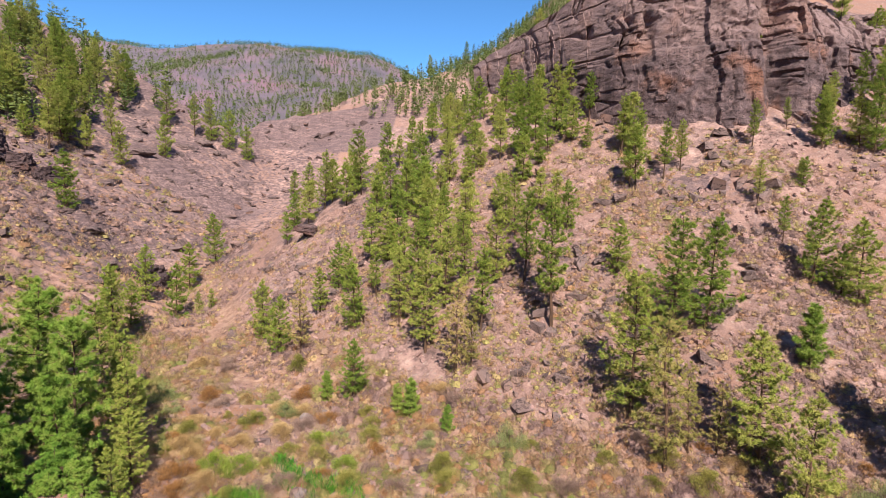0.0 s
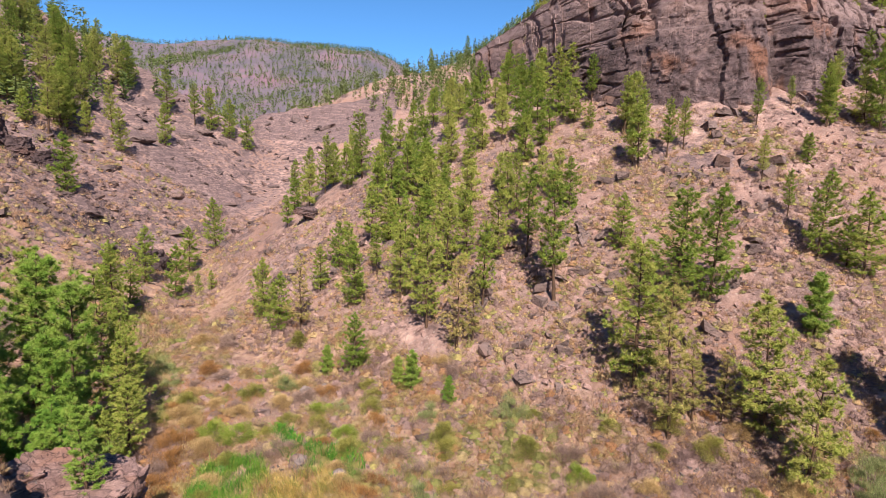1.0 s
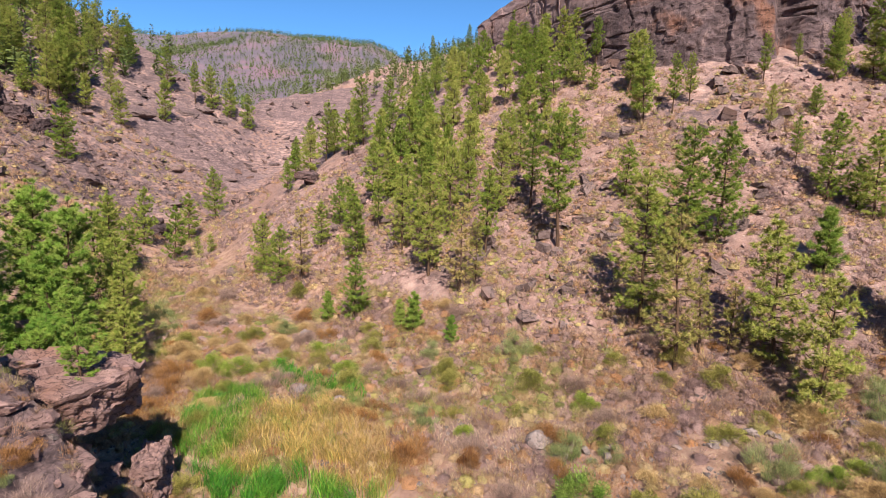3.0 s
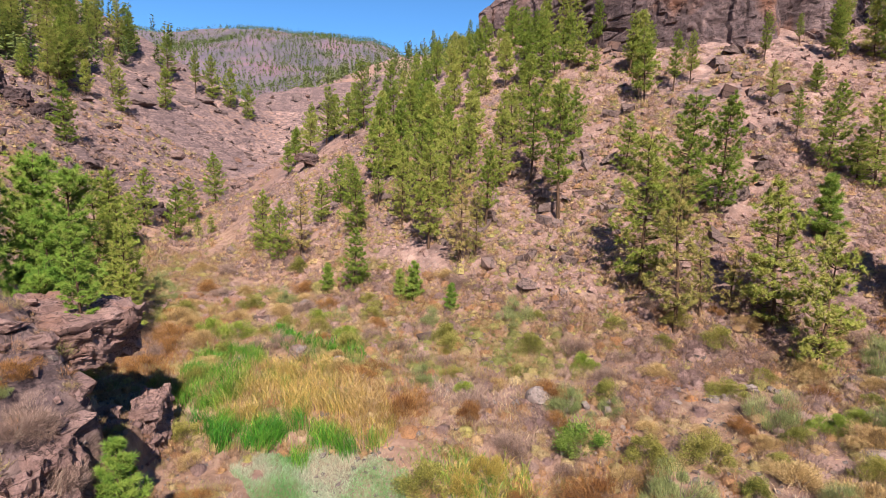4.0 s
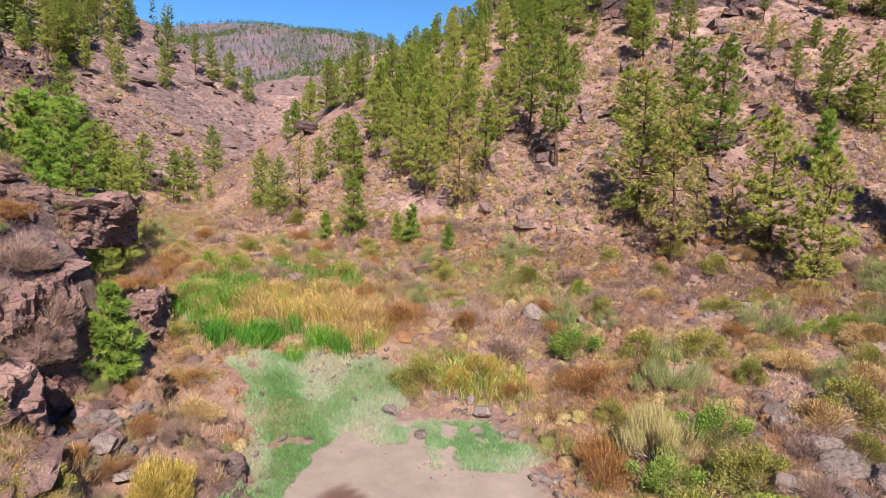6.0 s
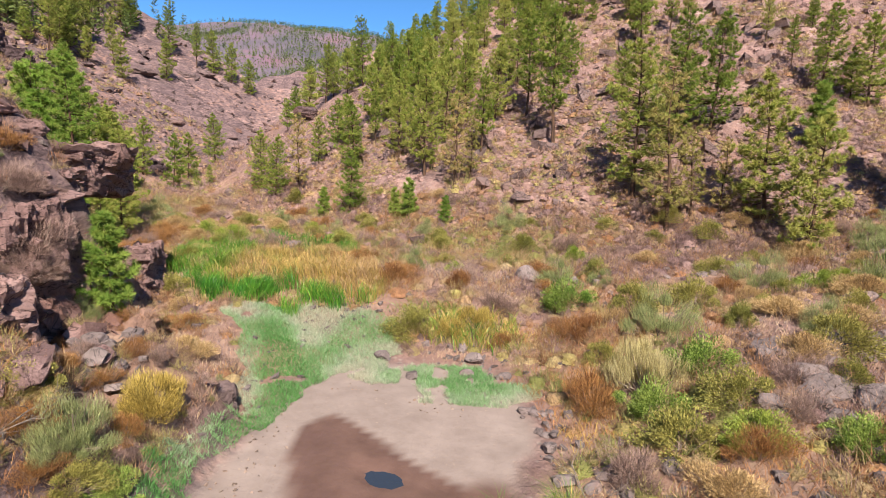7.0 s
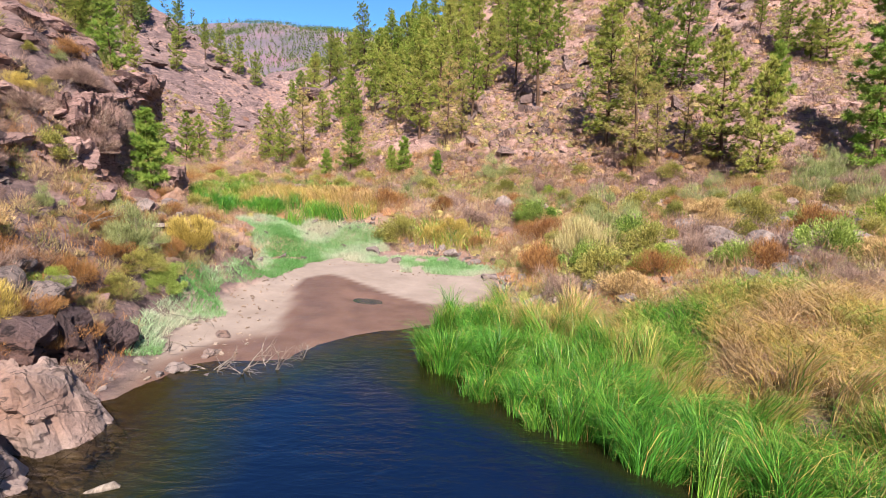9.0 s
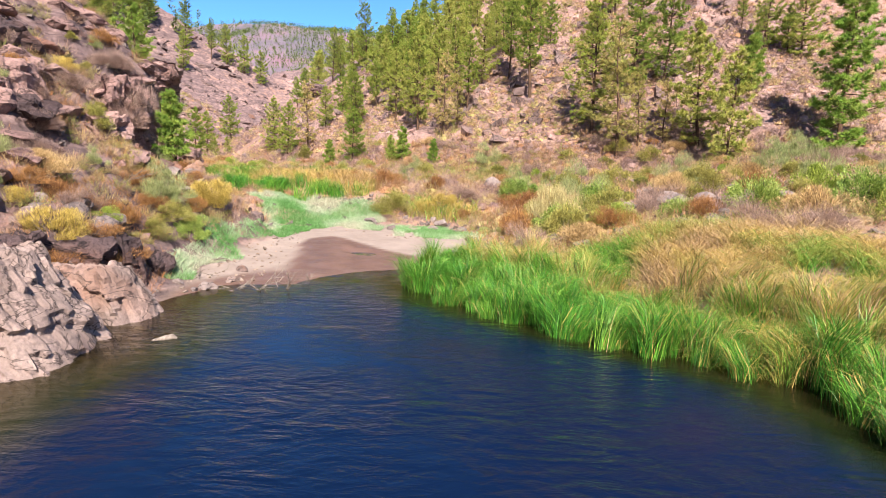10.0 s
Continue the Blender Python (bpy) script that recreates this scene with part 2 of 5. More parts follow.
GROUND = ground_material()
WATER = water_material()
CLODS = rock_material("dry_clods", (0.16, 0.115, 0.09), (0.26, 0.20, 0.16), (0.38, 0.30, 0.24), 3.0, 0.05)
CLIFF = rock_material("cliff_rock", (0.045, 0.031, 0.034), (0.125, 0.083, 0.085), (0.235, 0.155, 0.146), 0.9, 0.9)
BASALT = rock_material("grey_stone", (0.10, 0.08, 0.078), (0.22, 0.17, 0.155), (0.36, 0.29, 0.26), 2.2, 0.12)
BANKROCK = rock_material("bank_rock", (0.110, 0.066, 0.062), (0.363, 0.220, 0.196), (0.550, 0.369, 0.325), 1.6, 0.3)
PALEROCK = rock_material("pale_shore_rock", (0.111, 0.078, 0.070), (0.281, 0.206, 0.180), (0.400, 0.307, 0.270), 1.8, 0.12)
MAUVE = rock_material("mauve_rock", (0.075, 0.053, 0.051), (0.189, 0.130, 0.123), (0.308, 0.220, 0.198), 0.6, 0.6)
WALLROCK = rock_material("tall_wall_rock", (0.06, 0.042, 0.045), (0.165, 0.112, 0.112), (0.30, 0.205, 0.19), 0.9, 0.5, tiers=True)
BARK = bark_material("pine_bark", (0.035, 0.024, 0.018), (0.13, 0.075, 0.048))
TWIG = bark_material("grey_twig", (0.12, 0.085, 0.065), (0.32, 0.25, 0.20))
NEEDLES = needle_material("pine_needles", (0.135, 0.20, 0.032), (0.235, 0.295, 0.05), (0.36, 0.36, 0.09), 0.12)
NEEDLES_YOUNG = needle_material("young_needles", (0.12, 0.215, 0.035), (0.20, 0.29, 0.05), (0.31, 0.365, 0.08), 0.15)
NEEDLES_LUSH = needle_material("lush_needles", (0.118, 0.227, 0.034), (0.193, 0.311, 0.046), (0.260, 0.332, 0.071), 0.12)
NEEDLES_DRY = needle_material("drying_needles", (0.24, 0.23, 0.065), (0.36, 0.31, 0.10), (0.46, 0.345, 0.15), 0.15)
FAR_NEEDLES = needle_material("far_needles", (0.085, 0.125, 0.035), (0.14, 0.175, 0.05), (0.20, 0.205, 0.07), 0.15)


# ---- the lie of the land ----
LATTICE = np.random.RandomState(7).rand(256, 256)


def vnoise(x, y, scale, shift=0):
    """Smooth noise from 0 to 1, for arrays."""
    x, y = np.asarray(x) / scale + shift * 17.3, np.asarray(y) / scale + shift * 31.7
    i, j = np.floor(x).astype(int), np.floor(y).astype(int)
    f, g = x - i, y - j
    f, g = f * f * (3 - 2 * f), g * g * (3 - 2 * g)
    at = lambda a, b: LATTICE[a & 255, b & 255]
    return (at(i, j) * (1 - f) + at(i + 1, j) * f) * (1 - g) + (at(i, j + 1) * (1 - f) + at(i + 1, j + 1) * f) * g


def fbm(x, y, scale, octaves=4, shift=0):
    return sum(vnoise(x, y, scale / 2**o, shift + o) / 2 ** (o + 1) for o in range(octaves)) / (1 - 0.5**octaves)


def ease(v, a, b):
    t = np.clip((v - a) / (b - a), 0, 1)
    return t * t * (3 - 2 * t)


def over(a, b, k):
    """The higher of two surfaces, rounded where they meet."""
    h = np.clip(0.5 + 0.5 * (a - b) / k, 0, 1)
    return b + (a - b) * h + k * h * (1 - h)


def shoreline(x):
    return np.interp(x, (-5, -4.1, -2, -1.4, -0.4, 1.3, 2.7, 9, 9.6), (4.5, 7.2, 7.6, 9.2, 10.2, 11.2, 12.4, 12, 0))


def basin(x, y):
    """Metres outside the dried-out basin of the pond (inside: minus)."""
    left = np.interp(y, (-60, -14, -6, -1, 2, 5, 10.8, 14.7, 18, 21.5, 23.5), (-6, -6, -5.6, -5.0, -4.2, -4.9, -6.2, -5.7, -5.3, -4.4, -2.6))
    right = np.interp(y, (-60, -14, -3, -0.4, 2.2, 6.4, 10, 13.6, 17.4, 20.6, 23), (15, 13.2, 11.6, 10.9, 7.8, 3.3, 2.6, 3.2, 4.2, 4.2, 2.4))
    return np.maximum(np.maximum(left - x, x - right), y - 23.2)


def bluff(x, y):
    """The rocky bank on the near left: a sloping crest that breaks off into a hollow, with a ledge behind it."""
    warp = 1.4 * (fbm(x, y, 2.6, 3, 2) - 0.5)
    crest = 4.0 - 0.95 * (np.maximum(x, -16.3) + 10) - 0.5 * (np.minimum(x, -16.3) + 16.3) + 0.1 * (np.clip(y, -10, 40) - 10)
    crest = crest - 3.4 * np.maximum(0, y - np.where(x < -12, 18.9 + 0.45 * (-12 - x), 18.9 - 0.4 * (x + 12)) + 0.6 * warp)
    apron = 3.3 - 0.5 * np.maximum(0, x + 10) - 0.8 * np.maximum(0, y - 18.5)
    step = ease(y, 12.0, 15.5) * ease(x + 0.6 * warp, -12.7, -12.0)
    crest = crest + (np.minimum(crest, apron) - crest) * step
    shelf = 4.4 - 1.6 * np.maximum(0, y - 27.5 + warp) - 2.6 * np.maximum(0, x + 15.0 + warp)
    ledge = 9.6 - 2.8 * np.maximum(0, np.hypot((x + 23.2) / 1.7, y - 25.6) - 2.1 + warp)
    top = np.maximum(np.maximum(crest, shelf), ledge)
    rug = np.floor(fbm(x + 2 * fbm(x, y, 3, 2, 18), y, 4.0, 3, 15) * 11) / 11 - 0.45
    return top + 2.2 * rug + 0.9 * (np.abs(fbm(x, y, 1.7, 3, 16) - 0.5) * 2 - 0.2)


def cliff_line(x):
    """y of the foot of the great cliff."""
    return np.interp(x, (-10, 6, 12, 18, 23.6, 28.4, 35, 42.5, 52, 60, 75, 110, 140), (150, 136, 126, 114, 103, 93.5, 86.5, 82.5, 82.5, 85, 90, 98, 106))


def cliff_head(x):
    """Height of the cliff's upper edge."""
    return np.interp(x, (6, 12, 21, 31, 41, 48, 54, 62, 75, 110), (55, 57, 60, 63, 66, 64, 57, 54, 56, 62))


def near_slope(x, y):
    """The steep stony slope below the cliff, as far as its foot."""
    u, v = np.clip(x, -140, 160) / 50, (np.clip(y, -60, 320) - 70) / 50
    return 15.57 + 20.39 * u + 25.72 * v - 5.24 * u * u + 4.4 * u * v - 2.67 * v * v


def far_ridge(x, y):
    """The wooded ridge behind the gully, with a bare rock knoll at its end."""
    top = np.interp(x, (-200, -120, -88, -67, -32, -9, 33, 66, 98, 160), (30, 52, 67, 76, 91, 96, 134, 167, 204, 250)) + 5 * (fbm(x, y, 40, 3, 25) - 0.5)
    crest = np.interp(x, (-120, -67, -9, 33, 66, 98, 160), (352, 360, 376, 480, 540, 580, 640))
    ridge = top - 0.45 * np.maximum(0, crest - y) - 0.5 * np.maximum(0, y - crest)
    warp = 9 * (fbm(x, y, 16, 3, 26) - 0.5)
    knoll = 64 + 0.05 * (x + 70) - 1.25 * np.maximum(0, 312 - y + warp) - 0.12 * np.maximum(0, -72 - x) - 0.8 * np.maximum(0, -101 - x + warp) - 0.9 * np.maximum(0, x + 36) - 0.5 * np.maximum(0, y - 345)
    knoll = knoll + 6 * (np.floor(fbm(x + warp, y * 2.2, 26, 3, 27) * 7) / 7 - 0.45)
    return np.where((y > 200) & (x < 170), over(ridge, knoll, 2.0), -60)


def height(x, y):
    x, y = np.asarray(x, float), np.asarray(y, float)
    line = cliff_line(x)
    back = y - line - 8
    right = near_slope(x, np.minimum(y, line + 4))
    plateau = cliff_head(x) + np.clip(back, 0, 70) * (0.72 * ease(x, 44, 56) - 0.35 * (1 - ease(x, 24, 40))) - 0.45 * np.maximum(0, back - 70)
    right = right + (plateau - right) * ease(y - line, 5.5, 10) * ease(x, 4, 10)
    right = right - 0.75 * np.maximum(0, y - 122 - 0.6 * np.maximum(0, x + 5)) * (1 - ease(x, 4, 12))
    u, v = (np.clip(x, -260, 30) + 80) / 50, (np.clip(y, 58, 260) - 120) / 50
    left = 24.0 - 27.3 * u + 3.5 * v - 0.17 * u * u - 0.79 * u * v + 4.81 * v * v
    left = left - 0.75 * np.maximum(0, y - 205) - 8 * np.exp(-(((x + 58) / 8) ** 2 + ((y - 108) / 9) ** 2))
    warp = 5 * fbm(x, y, 11, 3, 5)
    left = left + 5.0 * (np.floor(fbm(x + warp, y * 1.6, 24, 3, 6) * 9 + 0.04 * left) / 9 - 0.45) + 1.8 * (np.abs(fbm(x, y * 1.5, 6.5, 3, 7) - 0.5) * 2 - 0.2)
    flat = np.interp(y, (0, 8, 20), (0.7, 1.4, 2.2)) + 0.045 * np.clip(y - 22, 0, 150) + 0.0024 * np.clip(y - 100, 0, 110) ** 2 + 0.11 * np.clip(x - 9, 0, 60)
    flat = flat + 0.9 * (fbm(x, y, 9, 3, 1) - 0.5)
    behind = -0.5 * (y + 34)
    shore = y - shoreline(x)
    bed = np.where(shore > 0, 0.038 * shore, np.maximum(0.17 * shore, -1.7)) + 0.05 * (fbm(x, y, 1.6, 3, 3) - 0.5)
    bed = bed - 0.14 * np.exp(-((((x + 1.0) + 0.5 * (y - 14.5)) / 0.75) ** 2 + ((y - 14.5) / 0.65) ** 2) ** 2)
    low = bed + (flat - bed) * ease(basin(x, y), 0.3, 8.5)
    z = over(over(low, right, 2.0), left, 2.5)
    z = over(z, behind, 3.0)
    z = over(z, bluff(x, y), 0.7)
    z = over(z, far_ridge(x, y), 3.0)
    crest = np.interp(x, (-1600, -1100, -697, -518, -340, -205, -138, -60, 60, 400), (330, 320, 300, 262, 278, 268, 262, 222, 150, 90))
    crest = crest + 16 * (fbm(x, y, 120, 4, 9) - 0.5)
    far = 22 + (crest - 22) * ease(y, 330, 1130) ** 1.1 - 0.5 * np.maximum(0, y - 1130) - 34 * np.abs(fbm(x, y, 210, 4, 8) - 0.5) * ease(y, 420, 700) * 2
    z = over(z, np.where(y > 280, far, -50), 6.0)
    rough = ease(basin(x, y), 0.5, 5)
    steep = ease(z, 4, 12)
    z = z + rough * (0.35 * (fbm(x, y, 2.2, 3, 11) - 0.5) + steep * 2.2 * (fbm(x, y, 13, 4, 12) - 0.5))
    return z


def rockiness(x, y):
    """0 to 1: where bare rock breaks through the soil."""
    e = 0.8
    slope = np.hypot(height(x + e, y) - height(x - e, y), height(x, y + e) - height(x, y - e)) / (2 * e)
    bank = (bluff(x, y) > height(x, y) - 1.5) * 0.42 + 0.8 * ((x > -118) & (x < -26) & (y > 262) & (y < 335)) + 0.42 * ((x < -38) & (y > 85) & (y < 215))
    return np.clip(ease(slope, 0.62, 1.25) + bank + 0.5 * ease(fbm(x, y, 30, 4, 21), 0.52, 0.68), 0, 1)
# ---- the land's end ----


def land():
    def steps(*spans):
        line = []
        for a, b, n in spans:
            line += list(np.linspace(a, b, n, endpoint=False))
        return np.array(line + [spans[-1][1]])

    xs = steps((-1700, -400, 30), (-400, -150, 36), (-150, -40, 112), (-40, -22, 26), (-22, -6, 90), (-6, 16, 60), (16, 60, 70), (60, 150, 44), (150, 500, 24), (500, 1700, 16))
    ys = steps((-300, -60, 10), (-60, -12, 28), (-12, 30, 140), (30, 70, 76), (70, 125, 76), (125, 180, 58), (180, 260, 40), (260, 350, 56), (350, 480, 36), (480, 1200, 60), (1200, 1900, 10))
    X, Y = np.meshgrid(xs, ys)
    Z = height(X, Y)
    nx, ny = len(xs), len(ys)
    n = np.arange(nx * ny).reshape(ny, nx)
    faces = np.stack([n[:-1, :-1], n[:-1, 1:], n[1:, 1:], n[1:, :-1]], -1).reshape(-1, 4)
    me = bpy.data.meshes.new("ground")
    me.vertices.add(nx * ny)
    me.vertices.foreach_set("co", np.stack([X, Y, Z], -1).astype(np.float32).ravel())
    me.loops.add(faces.size)
    me.loops.foreach_set("vertex_index", faces.ravel().astype(np.int32))
    me.polygons.add(len(faces))
    me.polygons.foreach_set("loop_start", np.arange(0, faces.size, 4).astype(np.int32))
    me.update(calc_edges=True)
    me.polygons.foreach_set("use_smooth", (height(X, Y)[:-1, :-1] < 3.0).ravel())
    d = basin(X, Y)
    wob = 0.9 * (fbm(X, Y, 1.5, 3, 31) - 0.5)
    mud = ease(-d + wob, -0.5, 0.4)
    wetline = np.interp(X, (-5, -4.4, -3.9, -3, -2.2, -1.2, 0.4, 1.6, 2.9, 4), (9, 14, 17.4, 18.2, 17.7, 16.7, 14.9, 14.2, 13.8, 13.4))
    wet = mud * np.maximum(ease(wetline - Y + 0.7 * wob, -0.15, 0.2) * ease(X + 3.1 + 0.19 * np.clip(Y - 10.7, -3, 7) + 0.5 * wob, -0.2, 0.25), ease(0.12 - Z + 0.05 * wob, 0, 0.06))
    litter = ease(d, 0.2, 2) * (1 - ease(Z - 0.03 * np.clip(Y - 22, 0, 80), 4.5, 8)) * ease(fbm(X, Y, 7, 3, 41), 0.30, 0.55) * (Y < 130) * 0.85
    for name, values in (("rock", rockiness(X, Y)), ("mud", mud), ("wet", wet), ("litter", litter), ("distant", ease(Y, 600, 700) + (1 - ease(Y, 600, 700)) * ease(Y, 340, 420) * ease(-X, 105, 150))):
        me.attributes.new(name, "FLOAT", "POINT").data.foreach_set("value", values.astype(np.float32).ravel())
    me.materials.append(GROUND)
    return tagged(new("ground", me), "stony reddish canyon ground with dried mud round a pond", "ground", kind="structure")


land()


def pond():
    xs, ys = np.linspace(-12, 20, 120), np.linspace(-60, 13.2, 240)
    X, Y = np.meshgrid(xs, ys)
    n = np.arange(X.size).reshape(X.shape)
    me = bpy.data.meshes.new("water")
    me.from_pydata(np.stack([X, Y, 0 * X], -1).reshape(-1, 3).tolist(), [], np.stack([n[:-1, :-1], n[:-1, 1:], n[1:, 1:], n[1:, :-1]], -1).reshape(-1, 4).tolist())
    me.attributes.new("depth", "FLOAT", "POINT").data.foreach_set("value", np.clip(np.minimum(-height(X, Y) / 0.8, -(basin(X, Y) + 0.6) / 3.2), 0, 1).astype(np.float32).ravel())
    me.materials.append(WATER)
    tagged(new("water", me), "dark blue rippled water of a shrunken pond", "water", kind="structure")
    # a puddle left behind on the wet mud
    k = Mat("puddle_water")
    k.done((0.026, 0.031, 0.038), 0.10, 0.5)
    turns = np.arange(48) * 2 * math.pi / 48
    r = 0.75 + 0.7 * fbm(np.cos(turns) * 2, np.sin(turns) * 2, 1.6, 3, 33)
    px, py = 0.95 * r * np.cos(turns), 0.85 * r * np.sin(turns)
    top = float(height(np.array([-1.0]), np.array([14.5]))[0]) + 0.045
    me = bpy.data.meshes.new("puddle")
    me.from_pydata([(-1.0 + a - 0.5 * b, 14.5 + b, top) for a, b in zip(px, py)], [], [list(range(48))])
    me.materials.append(k.m)
    tagged(new("puddle", me), "small blue-grey puddle on wet brown mud", "water", kind="structure")


pond()


# ---- building helpers ----
def mesh_object(name, verts, faces, material, parent=None, label="", smooth=False):
    me = bpy.data.meshes.new(name)
    me.from_pydata([tuple(v) for v in verts], [], faces)
    me.materials.append(material)
    if smooth:
        me.polygons.foreach_set("use_smooth", np.ones(len(me.polygons), bool))
    ob = new(name, me)
    ob.parent = parent
    if label:
        ob["label"] = label
    return ob


def z_at(x, y):
    return float(height(np.array([x]), np.array([y]))[0])


def tube(verts, faces, points, radii, sides=6):
    """A tapered tube along points, appended to verts and faces."""
    base = len(verts)
    for n, (p, r) in enumerate(zip(points, radii)):
        way = (Vector(points[min(n + 1, len(points) - 1)]) - Vector(points[max(n - 1, 0)])).normalized()
        a = way.orthogonal().normalized()
        b = way.cross(a)
        for s in range(sides):
            w = 2 * math.pi * s / sides
            verts.append(Vector(p) + r * (math.cos(w) * a + math.sin(w) * b))
    for n in range(len(points) - 1):
        for s in range(sides):
            t = (s + 1) % sides
            faces.append((base + n * sides + s, base + n * sides + t, base + (n + 1) * sides + t, base + (n + 1) * sides + s))


def unit(rng):
    while True:
        v = Vector((rng.uniform(-1, 1), rng.uniform(-1, 1), rng.uniform(-1, 1)))
        if 0.05 < v.length < 1:
            return v.normalized()


def blade(verts, faces, root, tip, width, side):
    """One pointed leaf."""
    n = len(verts)
    verts += [root - side * width * 0.5, root + side * width * 0.5, tip]
    faces.append((n, n + 1, n + 2))


# ---- leaves in bulk ----
def tone_material(name, *tones, through=0.14, rough=0.65, low=0.6, speckle=0.0):
    """Leaves whose hue follows each plant's own tone, with a little change from blade to blade."""
    k = Mat(name)
    fac = k.node("ShaderNodeMath")
    fac.operation = "MULTIPLY_ADD"
    k.link(k.island(), fac.inputs[0])
    fac.inputs[1].default_value = 0.16
    k.link(k.attribute("tone"), fac.inputs[2])
    steps = [((n + 0.5) / len(tones), c) for n, c in enumerate(tones)]
    colour = k.ramp(fac.outputs[0], *steps)
    shade = k.ramp(k.island(), (0.0, (low, low, low)), (1.0, (1.15, 1.15, 1.15)))
    colour = k.mix(1.0, colour, shade, "MULTIPLY")
    if speckle:  # dark grain paints the shade inside a shrub between its fine twigs and leaves
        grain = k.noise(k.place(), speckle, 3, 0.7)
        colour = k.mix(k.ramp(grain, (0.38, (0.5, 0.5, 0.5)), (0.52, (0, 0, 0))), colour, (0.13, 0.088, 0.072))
        k.bump(grain, 1.0, 0.25)
    k.done(colour, rough, 0.25)
    tr = k.node("ShaderNodeBsdfTranslucent")
    k.link(colour, tr.inputs["Color"])
    m = k.node("ShaderNodeMixShader", Fac=through)
    k.link(k.b.outputs[0], m.inputs[1])
    k.link(tr.outputs[0], m.inputs[2])
    k.link(m.outputs[0], k.t.nodes["Material Output"].inputs["Surface"])
    return k.m


def bodies(rs, x, y, r, tone, flat=0.75):
    """Lumpy low bodies of round shrubs: verts, triangles and tones."""
    n = len(x)
    ring = np.arange(6) * math.pi / 3
    v = np.zeros((n, 13, 3))
    for row, (rad, high) in enumerate(((0.86, -0.15), (0.66, 0.42))):
        q = rs.uniform(0.72, 1.2, (n, 6))
        turn = ring[None] + rs.uniform(-0.35, 0.35, (n, 6)) + row * 0.5
        v[:, row * 6:row * 6 + 6, 0] = np.cos(turn) * q * rad
        v[:, row * 6:row * 6 + 6, 1] = np.sin(turn) * q * rad
        v[:, row * 6:row * 6 + 6, 2] = high * rs.uniform(0.75, 1.3, (n, 6))
    v[:, 12, 2] = rs.uniform(0.6, 0.85, n)
    v *= r[:, None, None] * np.array([1, 1, flat])
    v += np.stack([x, y, height(x, y)], -1)[:, None]
    t = []
    for k in range(6):
        j = (k + 1) % 6
        t += [(k, j, 6 + j), (k, 6 + j, 6 + k), (6 + k, 6 + j, 12)]
    f = np.array(t)[None] + 13 * np.arange(n)[:, None, None]
    return v.reshape(-1, 3), f.reshape(-1, 3), np.repeat(tone, 13)


def bulk(name, roots, ways, length, width, tone, material, label, category, bend=0.0, parts=1, power=2, body=None):
    """Many blades in one mesh. roots, ways: arrays of places and unit directions; bend: how far the tips droop, as a part of the length."""
    rs = np.random.RandomState(len(roots))
    n = len(roots)
    side = np.cross(ways, rs.normal(size=(n, 3)))
    side /= np.linalg.norm(side, axis=1, keepdims=True) + 1e-9
    level = ways * np.array([1, 1, 0])
    level /= np.linalg.norm(level, axis=1, keepdims=True) + 1e-9
    rows = []
    for k in range(parts):
        q = k / parts
        mid = roots + ways * (length * q)[:, None] + level * (bend * length * q**power)[:, None] - np.array([0, 0, 1]) * (bend * 0.8 * length * q ** (power + 1))[:, None]
        w = (width * (1 - 0.55 * q * q))[:, None] * side * 0.5
        rows += [mid - w, mid + w]
    rows.append(roots + ways * length[:, None] + level * (bend * length)[:, None] - np.array([0, 0, 1]) * (bend * 0.8 * length)[:, None])
    m = len(rows)
    verts = np.stack(rows, 1).reshape(-1, 3)
    base = m * np.arange(n)[:, None]
    tris = []
    for k in range(parts - 1):
        tris += [base + np.array([[2 * k, 2 * k + 1, 2 * k + 3]]), base + np.array([[2 * k, 2 * k + 3, 2 * k + 2]])]
    tris.append(base + np.array([[m - 3, m - 2, m - 1]]))
    faces = np.concatenate(tris)
    tones = np.repeat(tone, m)
    if body:
        faces = np.concatenate([faces, body[1] + len(verts)])
        verts = np.concatenate([verts, body[0]])
        tones = np.concatenate([tones, body[2]])
    me = bpy.data.meshes.new(name)
    me.vertices.add(len(verts))
    me.vertices.foreach_set("co", verts.astype(np.float32).ravel())
    me.loops.add(faces.size)
    me.loops.foreach_set("vertex_index", faces.astype(np.int32).ravel())
    me.polygons.add(len(faces))
    me.polygons.foreach_set("loop_start", np.arange(0, faces.size, 3).astype(np.int32))
    me.update(calc_edges=True)
    me.polygons.foreach_set("use_smooth", np.arange(len(faces)) >= sum(len(t) for t in tris))
    me.attributes.new("tone", "FLOAT", "POINT").data.foreach_set("value", tones.astype(np.float32))
    me.materials.append(material)
    return tagged(new(name, me), label, category, kind="stuff")


def domes(rs, x, y, r, blades, up=0.55, high=0.9):
    """Roots and ways of the twigs of low round shrubs at x, y."""
    n = len(x) * blades
    i = np.repeat(np.arange(len(x)), blades)
    d = rs.normal(size=(n, 3))
    d[:, 2] = np.abs(d[:, 2]) * high + 0.05
    d /= np.linalg.norm(d, axis=1, keepdims=True)
    at = rs.uniform(0.3, 0.85, n)
    c = np.stack([x[i], y[i], height(x, y)[i] - 0.03], -1)
    roots = c + d * (at * r[i])[:, None]
    ways = d + np.array([0, 0, up]) + 0.45 * rs.normal(size=(n, 3))
    ways /= np.linalg.norm(ways, axis=1, keepdims=True)
    return i, roots, ways


